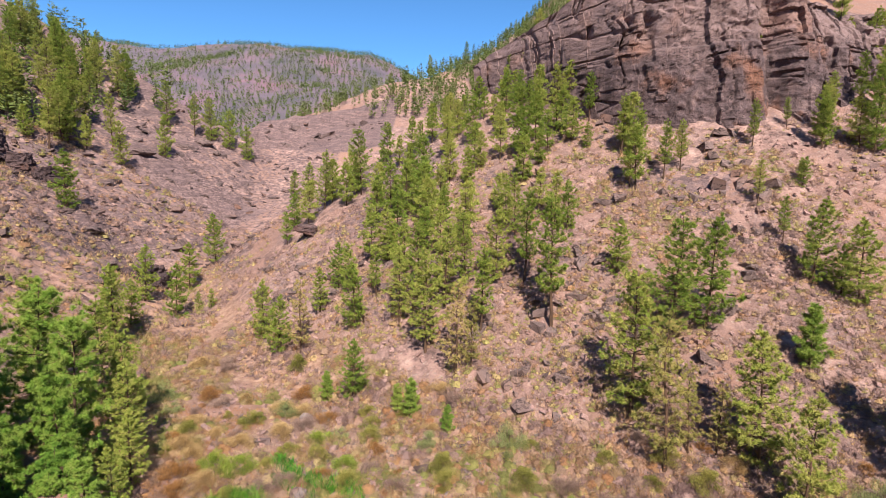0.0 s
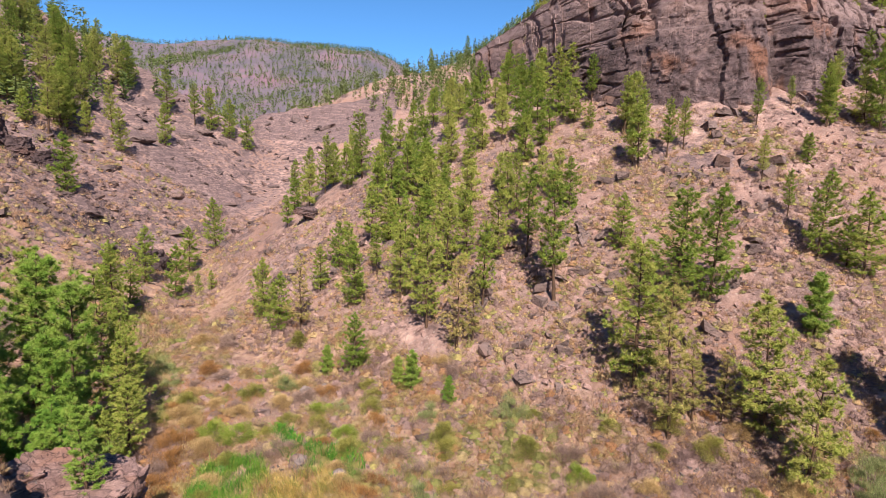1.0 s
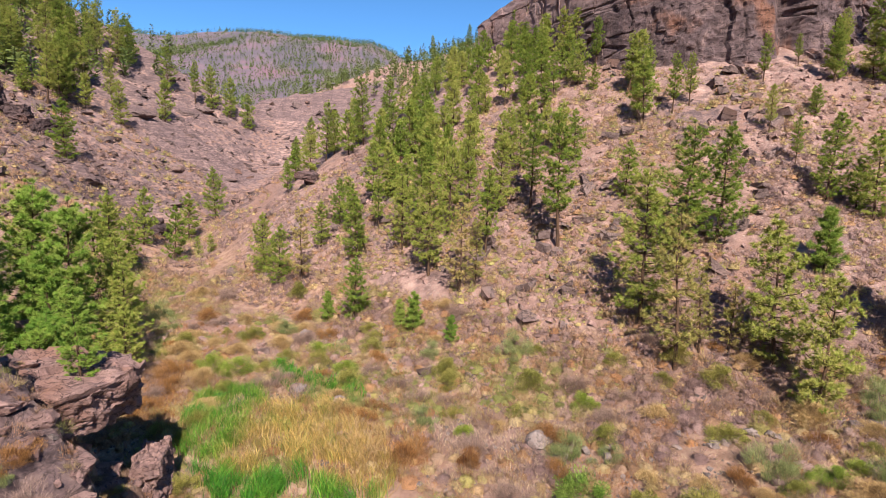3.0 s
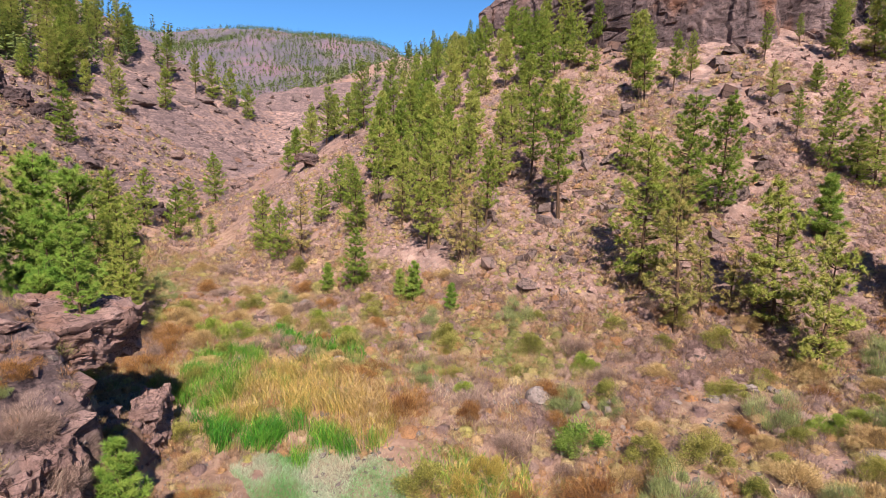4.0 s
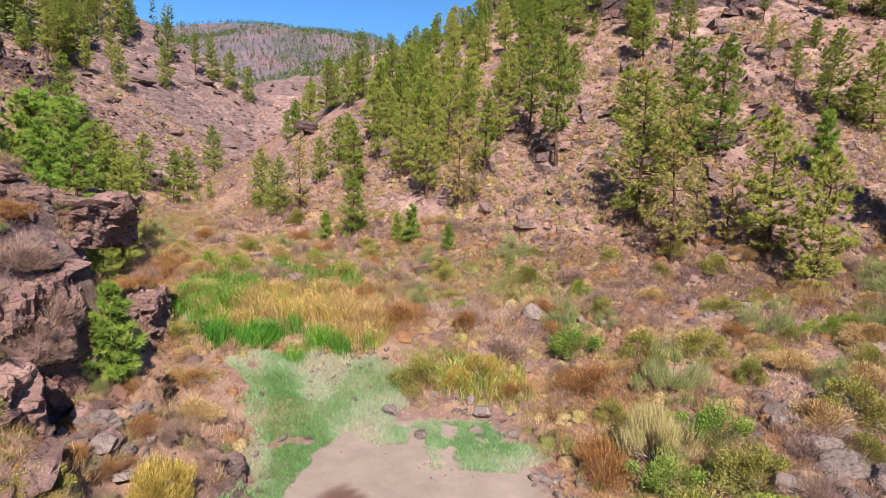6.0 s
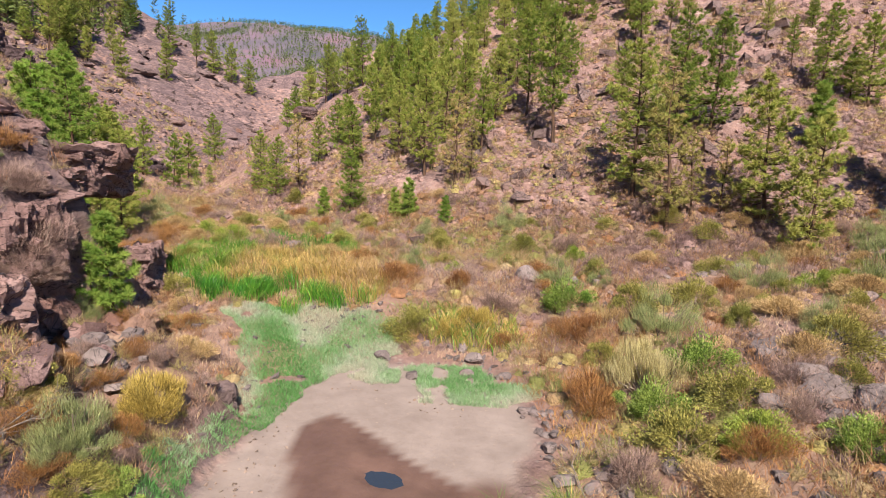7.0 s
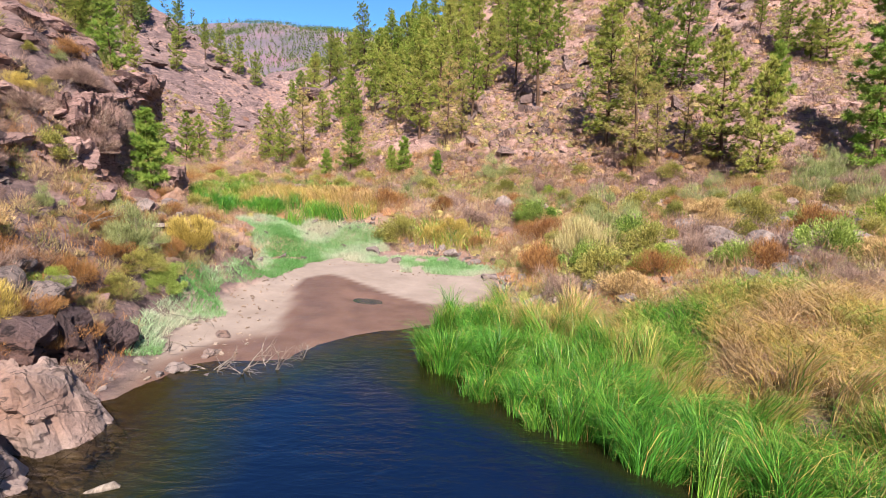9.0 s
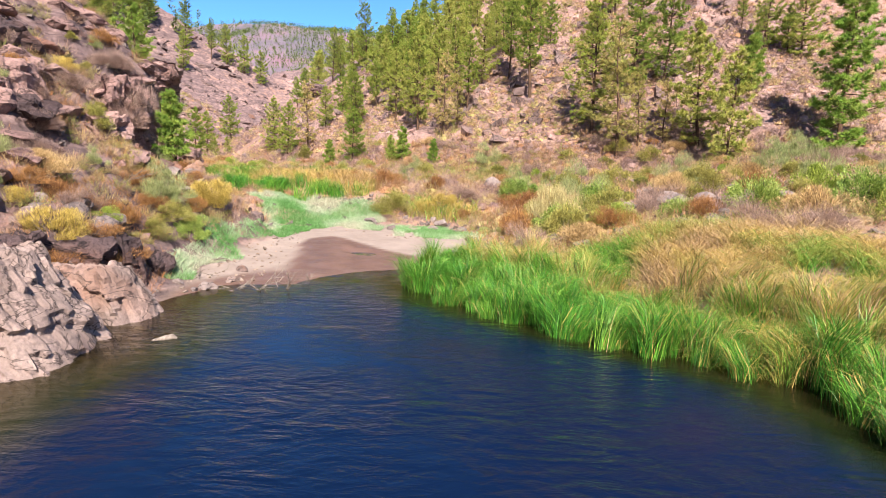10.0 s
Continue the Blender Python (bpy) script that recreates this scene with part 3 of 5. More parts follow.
# ---- pines ----
def pine(seed, tall, spread, bare, fill=1.0, leaves=None, tuft=0.40, needles=26, sides=8, round_top=0.5, snags=0):
    """A pine at the origin: trunk, limbs and a crown of needle tufts at the ends of its twigs. bare: the part of the trunk with no branches; snags: dead twigs below the crown."""
    rng = random.Random(seed)
    rs = np.random.RandomState(seed)
    root = new("pine_tree")
    spine = []
    off = Vector((0, 0, 0))
    for n in range(9):
        off += Vector((rng.uniform(-1, 1), rng.uniform(-1, 1), 0)) * tall * 0.011 * (n > 1)
        spine.append(Vector((off.x, off.y, tall * n / 8 - 0.8 * (n == 0))))
    girth = 0.011 * tall + 0.04
    vs, fs = [], []
    tube(vs, fs, spine, [girth * (1.3 if n == 0 else 1 - 0.93 * n / 8) for n in range(9)], sides)
    mesh_object("trunk", vs, fs, BARK, root, smooth=True)

    def on_spine(h):
        k = min(7, int(h * 8))
        return spine[k].lerp(spine[k + 1], h * 8 - k)

    lv, lf, tufts = [], [], []
    whorls = int((5 + tall * 0.85) * (0.7 + 0.3 * fill))
    for w in range(whorls):
        base_q = (w + 0.35 * rng.random()) / whorls
        turn = rng.uniform(0, 6.3)
        arms = rng.choice((4, 5, 5, 6))
        reach = rng.uniform(0.72, 1.12)
        for b in range(arms):
            q = min(0.97, base_q + rng.uniform(-0.5, 0.5) / whorls * 1.4)
            q = max(0.0, q)
            if rng.random() > 0.55 + 0.45 * fill:
                continue
            h = bare + (0.97 - bare) * q
            shape = min(1, 0.55 + 2.2 * q) * (1 - q) ** round_top + 0.06
            turn += 6.283 / arms + rng.uniform(-0.35, 0.35)
            size = spread * tall * shape * reach * rng.uniform(0.55, 1.18)
            rise = -0.10 + 0.75 * q + rng.uniform(-0.18, 0.2)
            out = Vector((math.cos(turn), math.sin(turn), rise)).normalized()
            side = Vector((-math.sin(turn), math.cos(turn), 0))
            a = on_spine(h)
            mid = a + out * size * 0.55 + Vector((0, 0, -0.05 * size))
            end = a + out * size + Vector((0, 0, 0.16 * size))
            tube(lv, lf, [a, mid, end], [0.016 * size + 0.014, 0.010 * size + 0.010, 0.008], 3)
            for t in range(max(2, int((2.0 + size * (5.4 if tuft < 0.55 else 3.0)) * (0.5 + 0.5 * fill)))):
                s = 1.05 - 0.75 * rng.random() ** 1.5
                c = (a.lerp(mid, s / 0.55) if s < 0.55 else mid.lerp(end, (s - 0.55) / 0.45)) + side * rng.uniform(-0.42, 0.42) * size * (1.15 - 0.5 * s) + Vector((0, 0, rng.uniform(-0.06, 0.16) * size))
                if rng.random() < 0.35:
                    tube(lv, lf, [a.lerp(end, s * 0.7), c], [0.012, 0.006], 3)
                tufts.append((*c, *(out * 0.35 + Vector((0, 0, 0.5))), rng.random()))
    for n in range(snags):
        h = rng.uniform(0.12, bare + 0.25)
        turn = rng.uniform(0, 6.3)
        out = Vector((math.cos(turn), math.sin(turn), rng.uniform(-0.3, 0.3)))
        a = on_spine(h)
        tube(lv, lf, [a, a + out * rng.uniform(0.06, 0.16) * tall + Vector((0, 0, -0.15))], [0.03, 0.008], 3)
    for n in range(3):
        tufts.append((*(spine[8] + unit(rng) * 0.12), 0, 0, 0.9, rng.random()))
    tagged(mesh_object("branchwork", lv, lf, BARK, root), kind="stuff")
    tufts = np.array(tufts)
    i = np.repeat(np.arange(len(tufts)), needles)
    m = len(i)
    d = rs.normal(size=(m, 3))
    d /= np.linalg.norm(d, axis=1, keepdims=True)
    d += tufts[i, 3:6]
    d /= np.linalg.norm(d, axis=1, keepdims=True)
    long = tuft * (0.75 + 0.5 * rs.rand(len(tufts)))[i] * rs.uniform(0.75, 1.1, m)
    ob = bulk("crown", tufts[i, :3] - 0.06 * d, d, long, np.full(m, tuft * (0.22 - 0.0028 * needles)), tufts[i, 6], leaves or NEEDLES, "", "")
    ob.parent = root
    return root


# nine kinds of pine, built once; the rest are copies of them
PINES = [
    pine(11, 15.0, 0.215, 0.14, 1.15, snags=8),
    pine(12, 12.0, 0.240, 0.10, 1.2),
    pine(13, 10.0, 0.250, 0.06, 1.2),
    pine(14, 14.0, 0.165, 0.28, 1.0, round_top=0.4, snags=14),
    pine(15, 6.0, 0.250, 0.04, 1.5, NEEDLES_YOUNG, tuft=0.46, needles=42),
    pine(16, 12.0, 0.200, 0.16, 0.55, NEEDLES_DRY, round_top=0.35, snags=18),
    pine(17, 11.0, 0.255, 0.14, 0.95, tuft=0.62, needles=18, sides=5),
    pine(18, 11.0, 0.215, 0.18, 0.9, tuft=0.60, needles=18, sides=5, round_top=0.4),
    pine(19, 13.0, 0.215, 0.05, 1.4, NEEDLES_LUSH, tuft=0.46, needles=42),
]
TALL = (15.0, 12.0, 10.0, 14.0, 6.0, 12.0, 11.0, 11.0, 13.0)
PINE_LABELS = (
    "tall green pine with a full narrow crown on the slope",
    "green pine with a dense conical crown",
    "broad green pine with branches almost to the ground",
    "slender pine with a bare lower trunk",
    "young bright green pine, bushy to its foot",
    "half-dry pine with thin brownish needles",
    "green pine with a conical crown, high on the slope",
    "slim green pine, high on the slope",
    "lush bright green pine with plumed branches to its foot",
)
used = set()


def stand_pine(kind, x, y, tall, rng, group="pines on the slopes", sink=0.15, base=None):
    """Stands a pine of that kind and height at x, y."""
    s = tall / TALL[kind]
    m = Matrix.Translation((x, y, (z_at(x, y) if base is None else base) - sink)) @ pose(0, 0, 0, rng.uniform(-2, 2), rng.uniform(-2, 2), rng.uniform(0, 360))
    if kind in used:
        t = copy_thing(PINES[kind], m)
    else:
        t = PINES[kind]
        t.matrix_basis = m
        used.add(kind)
    t.scale = (s * rng.uniform(0.92, 1.1), s * rng.uniform(0.92, 1.1), s)
    return tagged(t, PINE_LABELS[kind], "pine tree", group)


rng = random.Random(5)
# single pines: kind, x, y, height
RIGHT_PINES = [
    (0, 16.4, 45.6, 13.4), (0, 21.8, 51.5, 12.7), (1, 25.4, 52.1, 11.0), (2, 19.5, 61.2, 6.3), (5, 17.8, 41.3, 12.5),
    (5, 19.9, 42.1, 7.4), (5, 21.9, 41.6, 6.0), (1, 24.4, 40.0, 11.1), (2, 24.8, 35.4, 9.6), (1, 36.8, 54.4, 8.6),
    (4, 31.8, 46.4, 5.4), (3, 36.8, 59.8, 5.2), (3, 37.2, 66.0, 5.5), (2, 43.7, 68.6, 2.8), (1, 39.2, 51.3, 8.4),
    (2, 38.5, 52.7, 4.9), (8, 34.2, 36.4, 13.5), (3, 31.9, 75.8, 6.9), (3, 27.6, 79.8, 7.7), (3, 25.1, 75.4, 7.6), (3, 29.4, 74.9, 7.9),
    (3, 41.8, 76.6, 6.6), (3, 49.0, 73.3, 6.7), (3, 48.1, 79.7, 4.2), (3, 51.7, 76.5, 7.3),
]

MIDDLE_PINES = [
    (0, -1.6, 59.5, 11.5), (3, 4.4, 59.1, 9.7), (3, 11.7, 57.3, 14.0), (5, 1.6, 55.1, 9.7), (0, -4.9, 65.3, 9.1),
    (2, -9.1, 56.4, 6.5), (4, -12.0, 57.3, 3.2), (1, -10.5, 67.1, 8.3), (3, -8.3, 70.4, 6.8), (1, -16.2, 73.3, 6.2),
    (5, -17.2, 66.8, 9.6), (5, 3.2, 55.3, 7.0), (3, 9.8, 64.6, 11.1), (2, -14.4, 77.0, 6.5), (0, -2.7, 67.2, 9.9),
    (1, 0.4, 65.2, 10.3), (0, 3.0, 67.3, 9.2), (1, 6.3, 66.4, 9.1), (0, 9.5, 72.4, 8.4), (1, -7.5, 77.6, 8.0),
    (2, 15.9, 70.6, 6.4), (4, 0.8, 49.2, 2.6), (4, -2.8, 52.0, 3.8), (4, -4.0, 53.0, 2.9),
]

VALLEY_PINES = [
    (2, -48.4, 89.5, 9.2), (2, -42.2, 87.0, 8.7), (2, -48.2, 105.2, 9.0), (1, -48.1, 117.6, 11.0), (1, -23.7, 73.0, 8.3),
    (3, -41.7, 69.6, 11.3), (3, -43.1, 70.3, 10.5), (2, -44.2, 77.6, 7.4), (2, -38.1, 90.8, 3.4), (2, -40.4, 91.3, 3.3),
    (1, -20.5, 68.6, 7.7),
]

UPPER_PINES = [
    (3, 15.2, 102.1, 9.1), (3, 19.4, 97.5, 11.8), (3, 24.8, 97.3, 8.4), (3, 26.2, 83.2, 8.9), (2, 22.4, 88.5, 4.1),
    (2, -82.5, 144.4, 10.9), (2, -81.1, 164.4, 12.1), (3, -82.7, 188.2, 13.8), (2, -74.8, 111.3, 11.7), (2, -66.9, 192.1, 11.4),
    (2, -78.7, 192.1, 14.1), (2, -73.1, 192.6, 13.2), (0, -15.3, 105.3, 12.5), (0, -22.9, 108.5, 11.4), (1, -29.4, 122.1, 8.5),
    (1, -45.9, 172.4, 8.6), (1, -8.6, 91.7, 9.2), (1, -5.8, 97.9, 7.8), (0, 45.6, 89.2, 13.1), (1, 53.9, 70.6, 11.2),
    (1, 53.2, 72.4, 7.2), (1, 49.3, 73.6, 8.1), (2, 43.2, 67.4, 3.7), (1, 65.1, 93.2, 8.2), (1, 68.1, 92.1, 9.7),
    (3, 59.4, 81.7, 7.9), (3, 55.0, 80.8, 6.3), (2, 61.2, 79.8, 9.3), (1, 70.3, 92.8, 8.4), (3, 14.0, 125.0, 7.7),
    (3, 16.7, 121.5, 7.5), (7, 19.5, 117.3, 6.6), (7, 21.8, 113.9, 5.3), (3, 23.0, 109.9, 5.7), (7, 15.4, 114.8, 6.7),
    (3, 18.7, 116.5, 6.3), (7, 20.9, 113.8, 6.2), (3, 23.9, 109.3, 5.6), (7, 11.9, 116.0, 6.1), (7, 17.9, 121.6, 6.3),
    (7, 25.2, 105.2, 5.0),
]

# on and behind the near bank
BANK_PINES = [(4, -11.2, 18.4, 3.6), (8, -30.0, 44.0, 14.0), (8, -27.0, 38.0, 11.5), (8, -34.0, 40.0, 15.0), (8, -24.3, 32.6, 8.5), (0, -33.0, 53.0, 12.5), (8, -36.0, 48.0, 14.5), (8, -31.5, 36.0, 14.0), (0, -38.0, 42.0, 16.5), (8, -27.3, 33.3, 10.5), (0, -40.0, 54.0, 13.5), (8, -21.8, 29.4, 6.6), (0, -26.5, 45.5, 9.0), (1, -24.6, 42.0, 6.5), (0, -28.8, 49.0, 10.5), (1, -23.8, 38.5, 5.5)]

for kind, x, y, tall in RIGHT_PINES + MIDDLE_PINES + VALLEY_PINES + UPPER_PINES + BANK_PINES:
    stand_pine(kind, x, y, tall, rng)
stand_pine(8, -17.0, 25.4, 4.9, rng, sink=0.3, base=9.9)  # on the ledge


def pine_cover(x, y):
    """How thickly pines stand, 0 to 1."""
    gully = math.exp(-(((x - 2 - 0.12 * (y - 80)) / 13) ** 2)) * (72 < y < 124)
    spur = 0.55 * math.exp(-(((x + 24) / 7) ** 2 + ((y - 108) / 7) ** 2))
    left = 0.9 * math.exp(-(((x + 118) / 17) ** 2)) * (128 < y < 195) + 0.3 * math.exp(-(((x + 70) / 22) ** 2)) * (160 < y < 215)
    top = 0.25 * (x > 44 and y > cliff_line(x) + 9)
    return min(1.0, gully + spur + left + top)


for n in range(64):
    x, y = rng.uniform(-136, -89), rng.uniform(126, 190)
    if x > -101 + 0.10 * (y - 150) and n % 3:
        continue
    stand_pine(rng.choice((0, 0, 1, 3)), x, y, rng.uniform(12.0, 17.5), rng)
for x, y, tall in ((-9.5, 373, 15.0), (15.5, 440, 17.0)):
    stand_pine(3, x, y, tall, rng)
stood = []
for n in range(9000):
    x, y = rng.uniform(-150, 110), rng.uniform(62, 150)
    if rng.random() < pine_cover(x, y) and all((x - a) ** 2 + (y - b) ** 2 > 9 for a, b in stood) and len(stood) < 165:
        stood.append((x, y))
        stand_pine(rng.choice((6, 6, 7)), x, y, rng.uniform(5.0, 9.0), rng)


# ---- the great cliff ----
def cliff():
    """A wall of dark volcanic rock in two tiers, split by upright joints, along the foot line."""
    ns, nv = 460, 150
    S, V = np.meshgrid(np.linspace(7.0, 84.0, ns), np.linspace(0, 1, nv))
    foot_y = cliff_line(S)
    foot = height(S, foot_y - 3.5) - 2.5
    head = np.maximum(cliff_head(S) + 0.5 + 2.2 * (fbm(S, 0 * S, 5, 3, 57) - 0.5), foot + 3)
    Z = foot + (head - foot) * V
    lean = S + 1.2 * (fbm(S, Z, 6.0, 3, 51) - 0.5) * 2 + 0.06 * Z
    broken = 0.45 + 0.55 * np.clip(ease(33 - S, -2, 3) + ease(S, 47, 51), 0, 1)
    column = np.floor(lean / 1.9 + 0.6 * np.sin(lean * 0.55)).astype(int)
    course = np.floor((Z + 9 * LATTICE[column & 255, 9]) / (3.2 + 7 * LATTICE[column & 255, 11])).astype(int)
    block = LATTICE[column & 255, course & 255]
    wall = np.floor(lean / 6.3 + 0.4 * np.sin(lean * 0.31)).astype(int)
    facet = LATTICE[wall & 255, 40] + 0.35 * (lean / 6.3 % 1 - 0.5)
    joint = np.exp(-((np.abs(fbm(lean * 1.0, Z * 0.14, 3.6, 3, 53) - 0.5) / 0.018) ** 2)) * (fbm(S, Z, 6, 2, 59) > 0.42)
    bed = np.exp(-((np.abs(fbm(S * 0.16, Z, 3.0, 3, 60) - 0.5) / 0.02) ** 2)) * (fbm(S, Z, 5, 2, 61) > 0.5)
    tier = 0.9 * ease(Z + 1.2 * (fbm(S, Z, 4, 3, 62) - 0.5), 48.6, 49.2)
    out = 1.1 * block * broken + 1.9 * facet * (0.5 + 0.5 * broken) - 1.5 * joint - 0.8 * bed - tier + 1.5 * fbm(S, Z, 3.4, 5, 54) + 0.9 * fbm(S, Z, 0.9, 3, 58)
    bent = S + 2.4 * (fbm(S, Z, 2.2, 3, 64) - 0.5) - 0.12 * (Z - 53)
    hole = 2.6 * np.exp(-(((bent - 32.2) / 0.6) ** 2 + ((Z - 53.2) / 2.3) ** 2)) + 2.2 * np.exp(-(((bent - 29.6) / 0.4) ** 2 + ((Z - 52.5) / 2.6) ** 2)) + 2.0 * np.exp(-(((bent - 26.0) / 0.6) ** 2 + ((Z - 42) / 3.2) ** 2))
    gully = 3.0 * np.exp(-(((lean - 50.6) / 1.5) ** 2))
    Y = foot_y + 1.0 - out + hole + gully + 5.0 * V + 2.5 * ease(V, 0.8, 1.0)
    n = np.arange(ns * nv).reshape(nv, ns)
    faces = np.stack([n[:-1, :-1], n[:-1, 1:], n[1:, 1:], n[1:, :-1]], -1).reshape(-1, 4).tolist()
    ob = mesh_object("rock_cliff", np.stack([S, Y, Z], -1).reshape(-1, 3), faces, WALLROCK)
    tagged(ob, "dark reddish volcanic cliff broken into blocks above the slope", "cliff")


cliff()


# ---- rocks ----
def rock_mesh(seed, level=3, cuts=16, low=0.55, rough=0.10, squash=(1, 1, 1)):
    """An angular stone: a ball cut by random planes, then roughened."""
    rng = random.Random(seed)
    bm = bmesh.new()
    bmesh.ops.create_icosphere(bm, subdivisions=level, radius=1.0)
    planes = [(unit(rng), rng.uniform(low, 0.93)) for _ in range(cuts)]
    shift = Vector((seed * 3.7, seed * 1.3, 0))
    for v in bm.verts:
        p = v.co.copy()
        for n, d in planes:
            e = p.dot(n) - d
            if e > 0:
                p -= n * e
        p += p.normalized() * (noise.fractal(p * 2.3 + shift, 1.0, 2.0, 4) * rough + noise.noise(p * 7 + shift) * rough * 0.35)
        v.co = Vector((p.x * squash[0], p.y * squash[1], p.z * squash[2]))
    me = bpy.data.meshes.new("boulder")
    bm.to_mesh(me)
    bm.free()
    return me


BOULDERS = [rock_mesh(n, 3, 18) for n in range(8)]
for me in BOULDERS:
    me.materials.append(BASALT)


def boulder(x, y, r, rng, label="grey-brown volcanic boulder lying on dry ground", flat=0.75, sink=0.3, group="boulders"):
    ob = new("boulder", rng.choice(BOULDERS))
    ob.matrix_basis = Matrix.Translation((x, y, z_at(x, y) + r * flat * (1 - 2 * sink) * 0.6)) @ pose(0, 0, 0, rng.uniform(-20, 20), rng.uniform(-20, 20), rng.uniform(0, 360))
    ob.scale = (r * rng.uniform(0.8, 1.25), r * rng.uniform(0.8, 1.2), r * flat * rng.uniform(0.8, 1.1))
    return tagged(ob, label, "rock", group)


def outcrop(seed, x, y, z, sx, sy, sz, material, label, turn=0, level=5, rough=0.13):
    """A large mass of jointed rock, half in the ground."""
    me = rock_mesh(100 + seed, level, 26, 0.5, rough)
    rng = random.Random(seed)
    shift = Vector((seed * 5.1, 0, seed * 2.2))
    for v in me.vertices:
        p = v.co.copy()
        w = Vector((p.x * sx, p.y * sy, p.z * sz))
        crack = abs(noise.noise(Vector((w.x * 0.55, w.y * 0.55, w.z * 0.9)) + shift))
        step = math.sin(w.z * 3.1 + 2.5 * noise.noise(w * 0.4 + shift))
        v.co = p * (1 - 0.24 * max(0, 1 - crack / 0.09) + 0.035 * step + 0.10 * noise.fractal(w * 0.9 + shift, 0.9, 2.1, 5))
    me.materials.append(material)
    ob = new("rock_outcrop", me)
    ob.matrix_basis = Matrix.Translation((x, y, z)) @ pose(0, 0, 0, 0, 0, turn)
    ob.scale = (sx, sy, sz)
    return tagged(ob, label, "rock")


def rock_block(seed, x, y, z, sx, sy, sz, material, label, turn=0, taper=0.85, lean=0.0, cuts=22, rough=0.34):
    """A mass of rock broken along its joints into steps and blocks. sx, sy, sz: half its size; taper: its head against its foot; lean: metres by which the head hangs out."""
    bm = bmesh.new()
    bmesh.ops.create_cube(bm, size=2.0)
    bmesh.ops.subdivide_edges(bm, edges=bm.edges[:], cuts=cuts, use_grid_fill=True)
    shift = Vector((seed * 7.3, seed * 3.1, seed * 1.7))
    for v in bm.verts:
        p = v.co.copy()
        w = Vector((p.x * sx, p.y * sy, p.z * sz))
        out = Vector((p.x**5 / sx, p.y**5 / sy, p.z**5 / sz)).normalized()
        u = w + 0.55 * noise.noise_vector(w * 0.55 + shift) + 0.12 * noise.noise_vector(w * 2.1 + shift)
        deep = 0.62 * noise.cell(Vector((u.x * 0.75, u.y * 0.75, u.z * 1.15)) + shift) + 0.34 * noise.cell(Vector((u.x * 1.7, u.y * 1.7, u.z * 2.7)) + shift)
        deep += 0.5 * max(0, 1 - abs(noise.noise(w * 0.6 + shift)) / 0.07) + 0.5 * noise.fractal(w * 1.3 + shift, 0.9, 2.1, 4)
        w -= out * deep * rough * min(1.6, 0.55 + 0.35 * min(sx, sy, sz))
        round_off = 1 - 0.13 * max(0, p.x * p.x + p.y * p.y - 1)
        t = 1 + (taper - 1) * (p.z * 0.5 + 0.5)
        v.co = Vector((w.x * t * round_off + lean * (p.z * 0.5 + 0.5), w.y * t * round_off, w.z))
    me = bpy.data.meshes.new("rock_outcrop")
    bm.to_mesh(me)
    bm.free()
    me.materials.append(material)
    ob = new("rock_outcrop", me)
    ob.matrix_basis = Matrix.Translation((x, y, z)) @ pose(0, 0, 0, 0, 0, turn)
    return tagged(ob, label, "rock")


PALE = "pale weathered rock outcrop rising from the water's edge"
FACE = "jointed brown rock face of the steep bank"
rock_block(1, -6.3, -0.1, 0.35, 3.1, 2.2, 1.6, PALEROCK, PALE, 12, 0.55, -0.5, 36, 0.24)
rock_block(2, -5.5, 3.1, 0.1, 1.75, 1.15, 1.1, PALEROCK, PALE, -8, 0.58, -0.4, 26, 0.22)
rock_block(17, -6.9, 5.6, 0.75, 0.95, 0.8, 0.75, CLIFF, "dark broken rock above the pond's edge", 50, 0.75, 0, 16)
rock_block(3, -8.4, 3.3, 0.8, 1.5, 1.3, 1.1, CLIFF, "dark broken rock above the pond's edge", 30, 0.7, 0, 20)
outcrop(3, -9.2, -4.2, 0.6, 2.8, 3.0, 2.1, PALEROCK, PALE, 70, rough=0.2)
outcrop(15, -8.4, 9.4, 1.4, 0.9, 1.1, 1.0, CLIFF, "dark broken rock above the pond's edge", 30, 4)
outcrop(16, -6.6, 7.2, 0.5, 0.8, 1.1, 0.8, CLIFF, "dark broken rock above the pond's edge", 80, 4)
outcrop(4, -7.3, 4.6, 0.9, 1.5, 1.5, 1.15, CLIFF, "dark broken rock above the pond's edge", 10)
rock_block(6, -14.3, 16.9, 5.0, 2.6, 2.3, 2.7, BANKROCK, FACE, -6, 0.72, 0.1, 32)
rock_block(7, -12.3, 13.4, 4.2, 1.3, 1.7, 1.6, BANKROCK, FACE, -15, 0.8, 0, 20)
rock_block(8, -15.3, 27.9, 3.1, 0.95, 2.3, 1.75, BANKROCK, "jointed rock standing free below the ledge", 14, 0.72, 0, 22)
rock_block(9, -10.3, 17.1, 2.9, 0.8, 0.55, 0.5, BASALT, "grey slab fallen below the bank", 25, 0.85, 0, 10)
rock_block(10, -19.5, 26.0, 8.9, 3.9, 2.9, 1.15, BANKROCK, "overhanging rock ledge at the edge of the bank", -14, 1.0, 0.5, 30)
rock_block(11, -21.5, 25.2, 6.2, 2.6, 2.6, 2.2, CLIFF, FACE, -10, 1.1, 0.3, 26)
rock_block(12, -18.9, 22.5, 8.6, 1.3, 1.0, 1.3, BANKROCK, FACE, 20, 0.8, 0, 18)
rock_block(13, -22.5, 21.6, 8.4, 1.9, 1.4, 1.9, BANKROCK, FACE, -25, 0.8, 0, 20)
